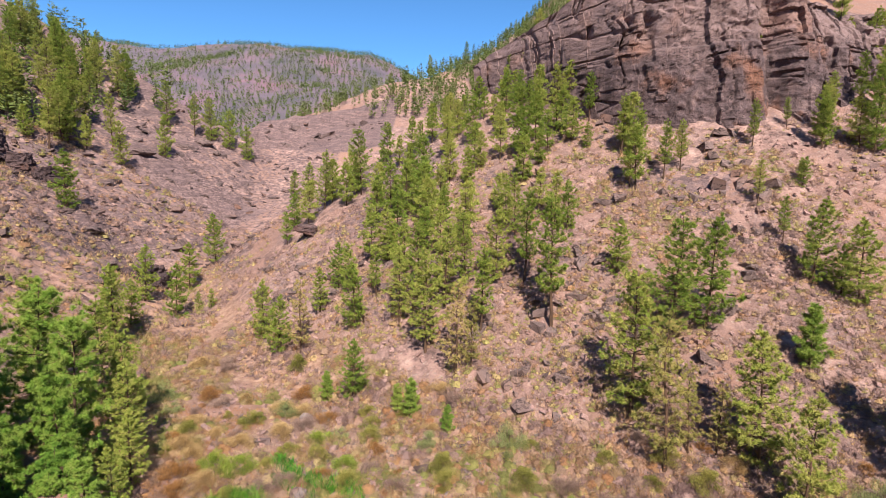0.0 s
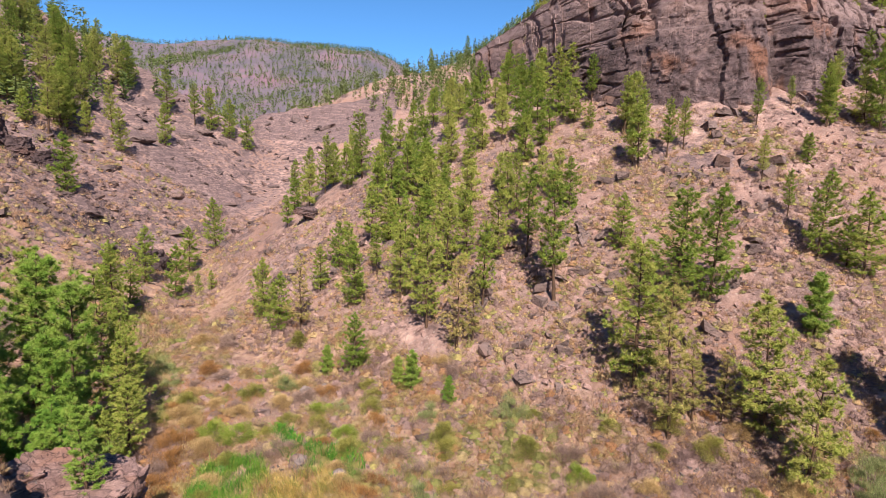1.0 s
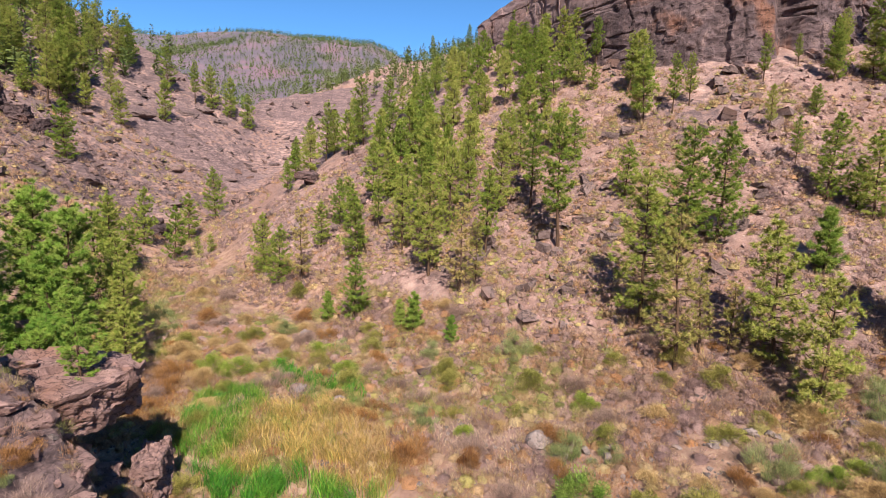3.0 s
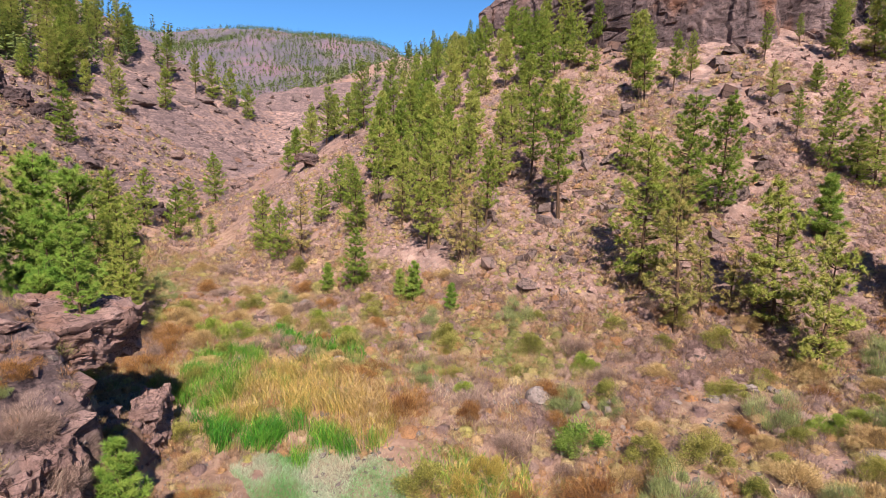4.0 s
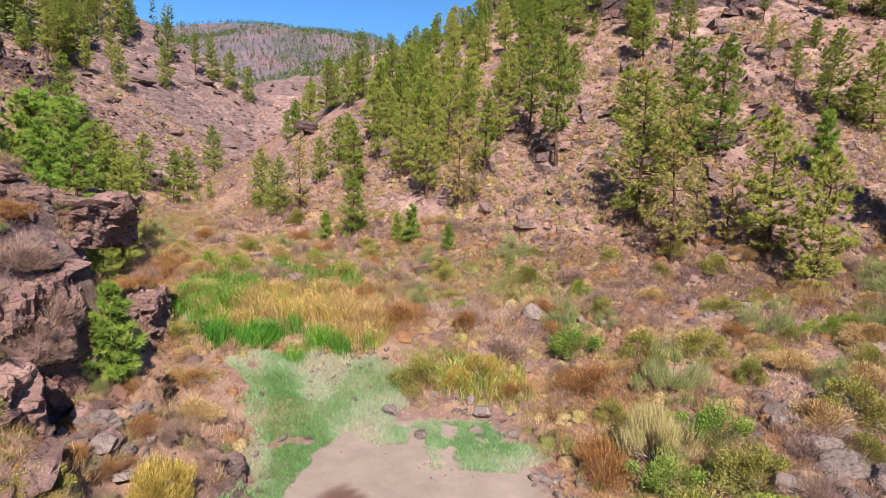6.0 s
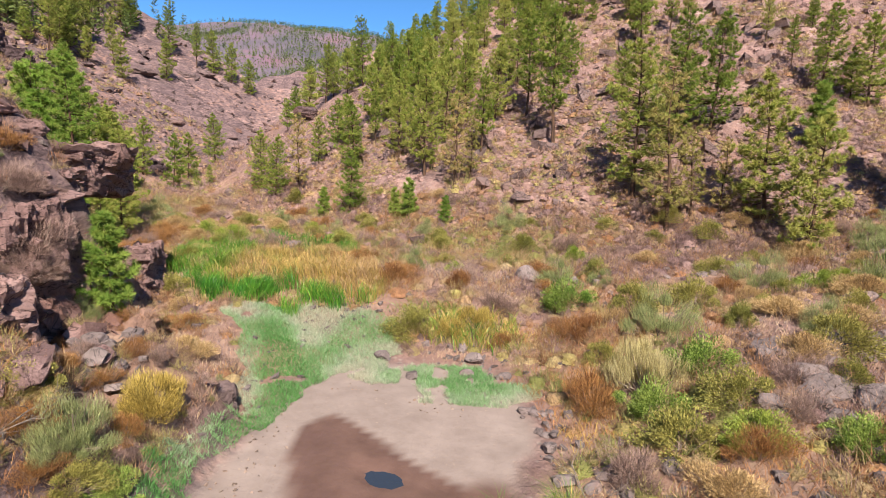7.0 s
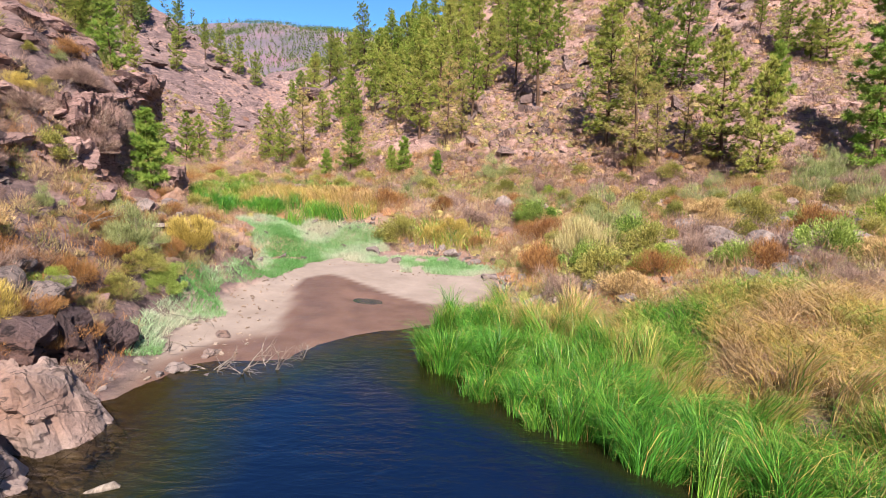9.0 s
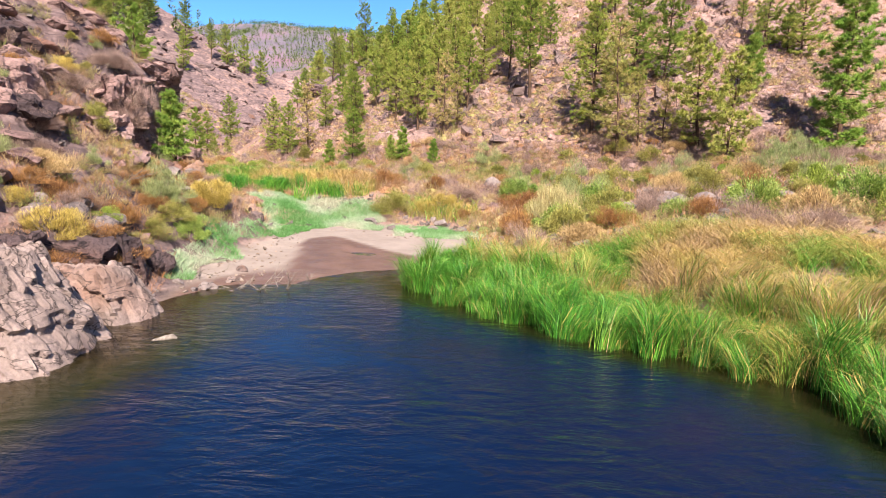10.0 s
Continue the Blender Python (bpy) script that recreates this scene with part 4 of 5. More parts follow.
rock_block(16, -17.0, 19.4, 7.7, 2.0, 1.3, 1.7, BANKROCK, FACE, -20, 0.8, 0.2, 22)
outcrop(12, -12.2, 9.2, 5.6, 1.5, 1.3, 1.0, CLIFF, FACE, 60, 4)
outcrop(13, -15.4, 12.4, 8.6, 2.2, 1.6, 1.1, CLIFF, FACE, 20, 4)
rock_block(14, -7.4, 17.5, 0.75, 1.1, 0.8, 0.65, MAUVE, "low mauve rock beside the grassy shore", 25, 0.75, 0, 18)
rock_block(15, -13.6, 9.4, 6.2, 1.9, 1.3, 1.0, BANKROCK, FACE, 10, 0.8, 0, 18)
# dark ledges high on the hillside
for n, (x, y, s) in enumerate(((-96, 116, 3.4), (-91, 119, 2.6), (-101, 113, 3.0), (-85, 121, 2.2), (-59, 108, 3.2), (-55, 106, 2.4))):
    rock_block(70 + n, x, y, z_at(x, y) + 0.2 * s, 1.6 * s, s, 0.9 * s, CLIFF, "dark rock ledge in the dry hillside", 20 * n, 0.85, 0, 18)

LEDGES = [rock_mesh(60 + n, 3, 22, 0.5, 0.16) for n in range(5)]
for me in LEDGES:
    me.materials.append(MAUVE)
outcrop(25, -23.5, 97.2, 19.0, 2.8, 1.6, 1.3, CLIFF, "overhanging rock with a small dark hollow beneath", 8, 4)
rng = random.Random(44)
for n in range(420):
    x, y = rng.uniform(-120, -8), rng.uniform(66, 190)
    z = z_at(x, y)
    hill = x < -40 and z > 7
    nose = -40 < x < -14 and 92 < y < 112 and z > 9
    if not (hill or nose) or rng.random() > (0.3 if nose else 0.16 + 0.5 * math.exp(-(((x + 64) / 12) ** 2 + ((y - 114) / 12) ** 2))):
        continue
    gx, gy = z_at(x + 3, y) - z_at(x - 3, y), z_at(x, y + 3) - z_at(x, y - 3)
    along = math.degrees(math.atan2(gx, -gy)) + rng.uniform(-25, 25)
    size = rng.uniform(1.6, 5.0)
    ob = new("rock_ledge", rng.choice(LEDGES))
    ob.matrix_basis = Matrix.Translation((x, y, z - 0.1 * size)) @ pose(0, 0, 0, rng.uniform(-6, 6), rng.uniform(-10, 10), along)
    ob.scale = (size, size * rng.uniform(0.4, 0.6), size * rng.uniform(0.25, 0.42))
    tagged(ob, "weathered mauve rock ledge in the dry hillside", "rock", "ledges of the hillside")

SLABS = [rock_mesh(80 + n, 3, 20, 0.45, 0.14) for n in range(6)]
for me in SLABS:
    me.materials.append(BANKROCK)


def slab(x, y, size, rng, label, group, thick=0.3, lift=0.0):
    """A flat-lying slab that follows the slope's contour."""
    gx, gy = z_at(x + 0.7, y) - z_at(x - 0.7, y), z_at(x, y + 0.7) - z_at(x, y - 0.7)
    ob = new("rock_ledge", rng.choice(SLABS))
    ob.matrix_basis = Matrix.Translation((x, y, z_at(x, y) + lift)) @ pose(0, 0, 0, rng.uniform(-9, 9), rng.uniform(-9, 9), math.degrees(math.atan2(gx, -gy)) + rng.uniform(-30, 30))
    ob.scale = (size * rng.uniform(0.8, 1.3), size * rng.uniform(0.5, 0.8), size * thick * rng.uniform(0.7, 1.3))
    return tagged(ob, label, "rock", group)


# broken beds that step down the rocky bank
rng = random.Random(52)
count = 0
while count < 130:
    x, y = rng.uniform(-22, -9.5), rng.uniform(4, 27)
    steep = math.hypot(z_at(x + 0.4, y) - z_at(x - 0.4, y), z_at(x, y + 0.4) - z_at(x, y - 0.4)) / 0.8
    if float(bluff(x, y)) < z_at(x, y) - 0.6 or rng.random() > 0.25 + 0.4 * steep:
        continue
    count += 1
    slab(x, y, rng.uniform(0.45, 1.35), rng, "broken reddish-brown rock slab stepping out of the bank", "slabs of the rocky bank", 0.42)
for x, y, size in ((28.3, 37.0, 1.5), (30.2, 37.2, 1.2), (26.6, 36.4, 0.9), (29.6, 35.6, 1.1), (31.8, 36.0, 0.8), (27.4, 38.4, 0.8)):
    slab(x, y, size, rng, "pale flat rock slab beside the pines' foot", "slabs under the pines", 0.25)

rng = random.Random(21)
SHORE_STONES = [(-1.9, 23.9, 0.40), (-0.4, 22.0, 0.36), (2.4, 24.3, 0.55), (1.9, 25.3, 0.40), (0.9, 26.8, 0.30), (2.0, 22.6, 0.33), (3.7, 22.4, 0.30), (6.5, 34.4, 0.95), (7.3, 33.0, 0.4), (9.2, 33.4, 0.45),
                (10.3, 32.6, 0.5), (-13.4, 53.5, 0.9), (-12.0, 54.2, 0.8), (-10.8, 40.5, 1.0), (-7.2, 39.2, 0.8), (-4.2, 38.0, 0.5), (4.6, 16.4, 0.36), (5.4, 15.4, 0.34), (4.9, 17.4, 0.28), (-4.3, 9.2, 0.30)]
for x, y, r in SHORE_STONES:
    boulder(x, y, r, rng, "rounded grey stone at the edge of the dried mud")
# tumbled stones below the bank, along the dry channel and on the track
for x0, y0, dx, dy, n, r in ((-9.4, 15.4, 1.6, 1.3, 22, 0.34), (15.5, 17.0, 4.0, 2.8, 56, 0.55), (13.0, 12.5, 2.6, 3.0, 16, 0.42), (27.5, 33.0, 4.5, 3.0, 22, 0.60), (15, 33.6, 8.0, 1.0, 30, 0.30),
                             (-8.0, 5.6, 1.1, 1.6, 14, 0.38), (6.3, 14.2, 1.6, 1.4, 14, 0.28), (20.5, 21, 3.5, 2.5, 14, 0.55), (-4.2, 6.2, 1.0, 1.0, 10, 0.16), (4.6, 18.8, 0.7, 0.9, 14, 0.22)):
    for k in range(n):
        boulder(rng.gauss(x0, dx * 0.6), rng.gauss(y0, dy * 0.6), r * rng.uniform(0.45, 1.5), rng, "tumbled reddish-grey stone among dry shrubs", 0.7)


def stones(name, seed, n, x0, x1, y0, y1, small, large, material, label, where, flat=0.7, sink=0.15):
    """Loose stones or slabs strewn over an area, too many to count. where: which of the places bear one."""
    rs = np.random.RandomState(seed)
    cube = np.array([(a, b, c) for c in (-1, 1) for b in (-1, 1) for a in (-1, 1)], float) * 0.7
    tris = np.array([(0, 1, 5), (0, 5, 4), (1, 3, 7), (1, 7, 5), (3, 2, 6), (3, 6, 7), (2, 0, 4), (2, 4, 6), (4, 5, 7), (4, 7, 6)])
    x, y = rs.uniform(x0, x1, n), rs.uniform(y0, y1, n)
    keep = where(x, y)
    x, y = x[keep], y[keep]
    r = small + (large - small) * rs.rand(len(x)) ** 3
    z = height(x, y)
    turn = rs.uniform(0, 6.3, len(x))
    v = cube[None] * r[:, None, None] * rs.uniform(0.45, 1.35, (len(x), 8, 3)) * np.array([1.2, 0.9, flat])
    tip = 0.35 * rs.normal(size=(len(x), 2))
    v[..., 2] += v[..., 0] * tip[:, :1] + v[..., 1] * tip[:, 1:]
    c, s = np.cos(turn)[:, None], np.sin(turn)[:, None]
    v = np.stack([v[..., 0] * c - v[..., 1] * s + x[:, None], v[..., 0] * s + v[..., 1] * c + y[:, None], v[..., 2] + z[:, None] + (0.5 * flat - sink) * r[:, None]], -1)
    f = tris[None] + 8 * np.arange(len(x))[:, None, None]
    ob = mesh_object(name, v.reshape(-1, 3), f.reshape(-1, 3).tolist(), material)
    tagged(ob, label, "stones", kind="stuff")


stones("loose_stones", 3, 9000, -30, 32, 3, 50, 0.05, 0.22, BASALT, "loose reddish-grey stones on the valley floor", lambda x, y: (basin(x, y) > 0.4) & (fbm(x, y, 4, 3, 61) > 0.45))
stones("mud_clods", 9, 2600, -7, 5, 4, 24, 0.012, 0.085, CLODS, "clods and pebbles on the dried mud", lambda x, y: (basin(x, y) < 0.2) & (height(x, y) > 0.02) & ((fbm(x, y, 1.8, 3, 65) > 0.50) & (y > 18.6) | (x < -3.4 - 0.12 * (y - 10))), 0.6, 0.1)
stones("slope_stones", 4, 7000, -30, 70, 40, 102, 0.08, 0.48, BANKROCK, "pinkish stones strewn over the steep slope", lambda x, y: (fbm(x, y, 7, 3, 62) > 0.46) & (y < cliff_line(x)))
stones("slope_rocks", 14, 1300, -30, 72, 44, 96, 0.3, 1.25, MAUVE, "dark mauve rocks breaking through the steep slope", lambda x, y: (fbm(x, y, 11, 3, 66) > 0.50) & (y < cliff_line(x)), 0.6, 0.2)
stones("hillside_slabs", 5, 1500, -125, -38, 66, 205, 0.25, 1.5, MAUVE, "broken mauve rock slabs and ledges of the hillside", lambda x, y: (fbm(x, y, 12, 3, 63) > 0.47) & (height(x, y) > 8), 0.42, 0.2)
stones("knoll_slabs", 6, 220, -118, -28, 285, 340, 0.8, 3.0, MAUVE, "bare mauve rock slabs of a knoll", lambda x, y: (height(x, y) > 36) & (height(x, y) < 58), 0.5, 0.2)
stones("bank_slabs", 7, 700, -24, -7, 3, 27, 0.06, 0.42, BANKROCK, "cracked brown slabs of the rocky bank", lambda x, y: (bluff(x, y) > height(x, y) - 0.8) & (fbm(x, y, 2.2, 3, 64) > 0.44), 0.55, 0.1)


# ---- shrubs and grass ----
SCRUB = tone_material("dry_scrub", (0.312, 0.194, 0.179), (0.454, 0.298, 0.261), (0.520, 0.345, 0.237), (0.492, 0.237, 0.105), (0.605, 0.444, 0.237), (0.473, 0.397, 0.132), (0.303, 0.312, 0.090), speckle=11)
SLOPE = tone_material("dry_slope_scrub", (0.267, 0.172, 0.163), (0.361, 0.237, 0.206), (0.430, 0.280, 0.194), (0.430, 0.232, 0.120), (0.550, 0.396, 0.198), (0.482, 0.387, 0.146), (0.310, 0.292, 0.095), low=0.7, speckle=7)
REED = tone_material("reed_leaves", (0.044, 0.188, 0.021), (0.092, 0.296, 0.029), (0.200, 0.344, 0.044), (0.368, 0.352, 0.088), (0.60, 0.395, 0.12), (0.46, 0.315, 0.175), through=0.22, rough=0.45, low=0.38)
GRASS = tone_material("short_grass", (0.11, 0.28, 0.07), (0.24, 0.42, 0.17), (0.40, 0.50, 0.32), (0.52, 0.50, 0.37), (0.58, 0.47, 0.32), through=0.3)


# the strip of young grass round the mud
SHORE = [(-10.3, 26.4), (-8.3, 28.0), (-5.1, 28.4), (-1.6, 27.2), (-0.6, 24.6), (-2.4, 23.2), (-4.6, 20.2), (-5.6, 17.0), (-5.8, 13.8), (-5.6, 9.8), (-5.4, 7.6), (-6.0, 7.2), (-6.7, 10.0), (-6.7, 14.0), (-6.5, 18.0), (-8.0, 22.0)]


def in_shape(x, y, outline):
    """Inside a closed outline of points."""
    inside = np.zeros(len(x), bool)
    for (ax, ay), (bx, by) in zip(outline, outline[1:] + outline[:1]):
        cross = ((ay > y) != (by > y)) & (x < (bx - ax) * (y - ay) / (by - ay + 1e-9) + ax)
        inside ^= cross
    return inside


def slope_scrub(name, seed, n, x0, x1, y0, y1, big, label):
    rs = np.random.RandomState(seed)
    x, y = rs.uniform(x0, x1, n), y0 + (y1 - y0) * rs.rand(n) ** 1.3
    z = height(x, y)
    keep = (z > 4.0) & (fbm(x, y, 5, 3, 71) > 0.31) & (y < cliff_line(x) - 2)
    x, y = x[keep], y[keep]
    r = big * (0.35 + 1.0 * rs.rand(len(x)) ** 1.6) * (1 + 0.7 * (rs.rand(len(x)) > 0.93))
    tone = np.clip(rs.rand(len(x)) ** 1.5 * 0.9 + 1.0 * (fbm(x, y, 16, 3, 72) - 0.50), 0, 0.97)
    i, roots, ways = domes(rs, x, y, r, 34, 0.6)
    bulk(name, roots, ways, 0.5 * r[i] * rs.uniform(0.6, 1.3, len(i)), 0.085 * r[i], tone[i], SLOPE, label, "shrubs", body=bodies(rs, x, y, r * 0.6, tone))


def flat_scrub():
    rs = np.random.RandomState(9)
    n = 8500
    x, y = rs.uniform(-46, 34, n), 9 + 70 * rs.rand(n) ** 1.1
    z = height(x, y)
    keep = (basin(x, y) > 1.4) & (z - 0.03 * np.clip(y - 22, 0, 90) < 6.0) & (fbm(x, y, 4, 3, 73) > 0.36) & (bluff(x, y) < z - 0.6) & ~in_shape(x, y, SHORE)
    x, y = x[keep], y[keep]
    r = rs.uniform(0.45, 1.2, len(x)) * (0.8 + 0.25 * (y > 30))
    rust = np.exp(-(((x + 4) / 12) ** 2 + ((y - 30) / 9) ** 2)) + np.exp(-(((x + 17) / 6) ** 2 + ((y - 38) / 6) ** 2)) + np.exp(-(((x - 7) / 5) ** 2 + ((y - 20) / 5) ** 2))
    tone = np.clip(rs.rand(len(x)) * 0.75 + 1.6 * (fbm(x, y, 8, 3, 74) - 0.46), 0, 0.97)
    tone = np.where(rs.rand(len(x)) < 0.55 * rust, rs.uniform(0.38, 0.62, len(x)), tone)
    i, roots, ways = domes(rs, x, y, r, 90, 0.55)
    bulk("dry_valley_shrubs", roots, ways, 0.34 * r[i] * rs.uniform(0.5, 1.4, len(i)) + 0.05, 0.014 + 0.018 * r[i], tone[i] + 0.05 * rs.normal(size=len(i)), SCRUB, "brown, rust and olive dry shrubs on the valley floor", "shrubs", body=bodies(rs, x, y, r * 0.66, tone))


def bank_scrub():
    rs = np.random.RandomState(10)
    n = 1700
    x, y = rs.uniform(-24, -6, n), rs.uniform(-6, 27, n)
    keep = (bluff(x, y) > height(x, y) - 0.8) & (fbm(x, y, 2.6, 3, 75) > 0.40) & (basin(x, y) > 1.0)
    x, y = x[keep], y[keep]
    r = rs.uniform(0.2, 0.6, len(x))
    tone = np.clip(0.05 + 0.75 * rs.rand(len(x)) + 0.8 * (fbm(x, y, 3, 3, 76) - 0.45), 0, 0.97)
    i, roots, ways = domes(rs, x, y, r, 150, 0.7)
    bulk("dry_bank_shrubs", roots, ways, 0.45 * r[i] * rs.uniform(0.4, 1.3, len(i)) + 0.05, 0.010 + 0.014 * rs.rand(len(i)), tone[i], SCRUB, "dry tan and rust shrubs growing on the rocky bank", "shrubs")


WILD = tone_material("wild_grass", (0.373, 0.261, 0.252), (0.466, 0.326, 0.224), (0.579, 0.447, 0.270), (0.339, 0.143, 0.058), (0.456, 0.223, 0.080), (0.551, 0.382, 0.106), (0.280, 0.280, 0.074), (0.112, 0.261, 0.037), low=0.5)
# patches of one kind of grass: x, y, half widths, tone, height
PATCHES = [(7.2, 26.2, 2.6, 1.4, 0.45, 0.8), (8.0, 20.5, 1.8, 3.0, 0.24, 0.5), (8.8, 23.1, 1.4, 1.2, 0.5, 0.7), (6.4, 17.6, 1.3, 2.4, 0.54, 0.5), (0.1, 28.0, 2.0, 1.2, 0.78, 0.8), (4.4, 31.2, 2.2, 1.9, 0.06, 0.7), (1.8, 35.2, 4.0, 3.0, 0.08, 0.7), (-2.6, 33.2, 2.4, 2.6, 0.42, 0.8),
           (-20.0, 37.5, 3.0, 2.5, 0.45, 0.9), (10.5, 13.9, 1.3, 1.0, 0.44, 0.6), (12.5, 11.1, 1.7, 0.8, 0.45, 0.7), (15.2, 9.7, 1.6, 1.2, 0.06, 0.8), (13.7, 10.6, 1.5, 0.7, 0.85, 0.7), (-3.6, 30.0, 1.3, 1.6, 0.60, 1.1), (-6.5, 16.2, 0.9, 1.6, 0.30, 0.4), (-8.6, 8.6, 1.3, 3.2, 0.44, 0.5), (-9.3, 12.4, 1.2, 1.6, 0.46, 0.45)]


def wild_grass():
    rs = np.random.RandomState(12)
    n = 230000
    x, y = rs.uniform(-28, 30, n), 4 + 52 * rs.rand(n) ** 1.25
    tone = np.clip(0.10 + 0.22 * rs.rand(n) + 1.5 * (fbm(x, y, 6, 3, 78) - 0.45), 0.02, 0.40)
    tall = np.full(n, 0.42)
    odds = 0.9 * ease(fbm(x, y, 3.2, 4, 77), 0.40, 0.58)
    for cx, cy, rx, ry, hue, high in PATCHES:
        d = ((x - cx) / rx) ** 2 + ((y - cy) / ry) ** 2 + 1.4 * (fbm(x, y, 1.5, 3, 79) - 0.5)
        mine = rs.rand(n) < 1.3 - d
        tone = np.where(mine, hue + 0.06 * rs.normal(size=n), tone)
        tall = np.where(mine, high, tall)
        odds = np.where(mine, 1.0, odds)
    z = height(x, y)
    keep = (rs.rand(n) < odds) & (basin(x, y) > 0.45) & ~in_shape(x, y, SHORE) & (bluff(x, y) < z + 0.4) & (z < 7)
    x, y, z, tone, tall = x[keep], y[keep], z[keep], tone[keep], tall[keep]
    n = len(x)
    ways = np.array([0, 0, 1]) + 0.30 * rs.normal(size=(n, 3))
    ways /= np.linalg.norm(ways, axis=1, keepdims=True)
    bulk("wild_grass", np.stack([x, y, z - 0.02], -1), ways, tall * rs.uniform(0.5, 1.15, n), 0.007 + 0.0006 * np.clip(y, 0, 40), np.clip(tone, 0.01, 0.96), WILD, "dry mauve, straw and rust grasses on the valley floor", "grass", 0.25, 2)


slope_scrub("dry_slope_shrubs", 8, 18000, -32, 66, 30, 100, 0.55, "low dry brown and tan shrubs dotted over stony slopes")
slope_scrub("golden_slope_shrubs", 28, 8000, -14, 44, 36, 78, 0.46, "golden and tan tussocks at the foot of the slope")
slope_scrub("dry_hillside_shrubs", 18, 11000, -118, -34, 62, 200, 0.8, "dry tan tussocks and shrubs on the rocky hillside")
flat_scrub()
bank_scrub()
wild_grass()


# ---- reeds and shore grass ----
def reed_bed(name, seed, outline, count, tall, tone_of, label, width=0.026, clump=0.35, bend=0.38, lean=0.17, hub=12, gaps=0.0):
    rs = np.random.RandomState(seed)
    xs, ys = [p[0] for p in outline], [p[1] for p in outline]
    hubs = np.stack([rs.uniform(min(xs), max(xs), count // hub), rs.uniform(min(ys), max(ys), count // hub)], -1)
    hubs = hubs[in_shape(hubs[:, 0], hubs[:, 1], outline)]
    hubs = hubs[fbm(hubs[:, 0], hubs[:, 1], 1.5, 3, seed) > gaps]
    i = rs.randint(0, len(hubs), count)
    x, y = (hubs[i] + clump * 0.45 * rs.normal(size=(count, 2))).T
    h = np.maximum(height(x, y), -0.5) - 0.03
    own = rs.normal(size=(len(hubs), 2)) * 0.07
    ways = np.stack([own[i, 0] + lean * rs.normal(size=count), own[i, 1] + lean * rs.normal(size=count), np.ones(count)], -1)
    ways /= np.linalg.norm(ways, axis=1, keepdims=True)
    size = tall * rs.uniform(0.6, 1.12, count) * (0.72 + 0.5 * rs.rand(len(hubs)))[i]
    tone = np.clip(tone_of(x, y, rs) + (0.06 * rs.normal(size=len(hubs)))[i] + 0.04 * rs.normal(size=count), 0, 0.97)
    bulk(name, np.stack([x, y, h], -1), ways, size, width * rs.uniform(0.7, 1.3, count), tone, REED, label, "reeds", bend, 4, 3.5)


reed_bed("reed_bed", 31, [(1.7, 8.2), (2.4, 6.0), (4.6, 3.6), (6.2, 2.0), (7.7, 0.6), (9.5, -0.5), (9.9, -4.4), (13.0, -5.4), (12.8, 0.8), (9.0, 4.8), (6.6, 7.8), (6.2, 10.6), (4.6, 12.0), (2.2, 11.6)], 66000, 1.8,
         lambda x, y, rs: 0.03 + 0.20 * rs.rand(len(x)) + 0.62 * ease(0.77 * x + 0.63 * y - 6.1 - 0.22 * np.clip(y - 3, 0, 5) + 3.2 * (fbm(x, y, 1.6, 3, 81) - 0.5), 1.7, 3.4) * ease(rs.rand(len(x)), 0.0, 0.6) + 0.5 * (rs.rand(len(x)) < 0.06 + 0.14 * ease(x, 6, 10)),
         "tall green reeds with drooping leaves in shallow water", 0.0125, 0.24, 0.34, 0.05, 62, 0.12)
reed_bed("straw_reed_bed", 36, [(8.5, 1.0), (9.5, -0.1), (11.0, -0.8), (11.2, 2.0), (9.2, 2.8)], 4200, 1.5, lambda x, y, rs: 0.15 + 0.5 * rs.rand(len(x)), "green and straw-coloured reeds bent over the water", 0.0125, 0.3, 0.5, 0.12, 60)
reed_bed("dead_reed_bed", 32, [(6.2, 7.8), (8.8, 4.9), (12.2, 0.9), (12.4, -4.5), (17.0, -4.0), (17.0, 5.0), (12.5, 9.0), (8.0, 10.5), (6.2, 10.0)], 30000, 1.15,
         lambda x, y, rs: np.clip(0.12 + 1.9 * (fbm(x, y, 2.0, 3, 89) - 0.27) + 0.28 * rs.rand(len(x)), 0.12, 0.97), "tangle of straw-brown and olive dying reeds behind the green ones", 0.0125, 0.45, 0.6, 0.30, 40, 0.33)
reed_bed("far_reed_bed", 33, [(-16.5, 33.0), (-12.6, 28.6), (-10.6, 26.8), (-8.6, 27.9), (-6.4, 27.0), (-4.0, 27.9), (-2.6, 30.5), (-3.6, 34.5), (-6.5, 36.0), (-8.5, 39.5), (-12.0, 38.5), (-15.0, 42.0), (-18.0, 40.0)], 17000, 1.35,
         lambda x, y, rs: np.clip(0.06 + 0.12 * rs.rand(len(x)) + 0.5 * ease(y - 28.8 + 0.12 * (x + 8) + 6.0 * (fbm(x, y, 3.0, 3, 83) - 0.5), -0.3, 2.2) * (1 - 0.75 * ease(-x, 11.5, 14.0)) + 0.16 * ease(x, -7.0, -4.5) * (y > 29.5), 0, 0.74),
         "cattails, green in front and golden behind, at the head of the mud", 0.026, 0.6, 0.3, 0.10, 45)
reed_bed("shore_reed_bed", 34, [(-13.0, 41.5), (-6.5, 38.0), (-5.5, 41.0), (-9.0, 45.0), (-14.0, 46.0)], 1800, 1.1, lambda x, y, rs: 0.05 + 0.2 * rs.rand(len(x)), "dark green rushes among grey stones", 0.045, 0.4, 0.25)
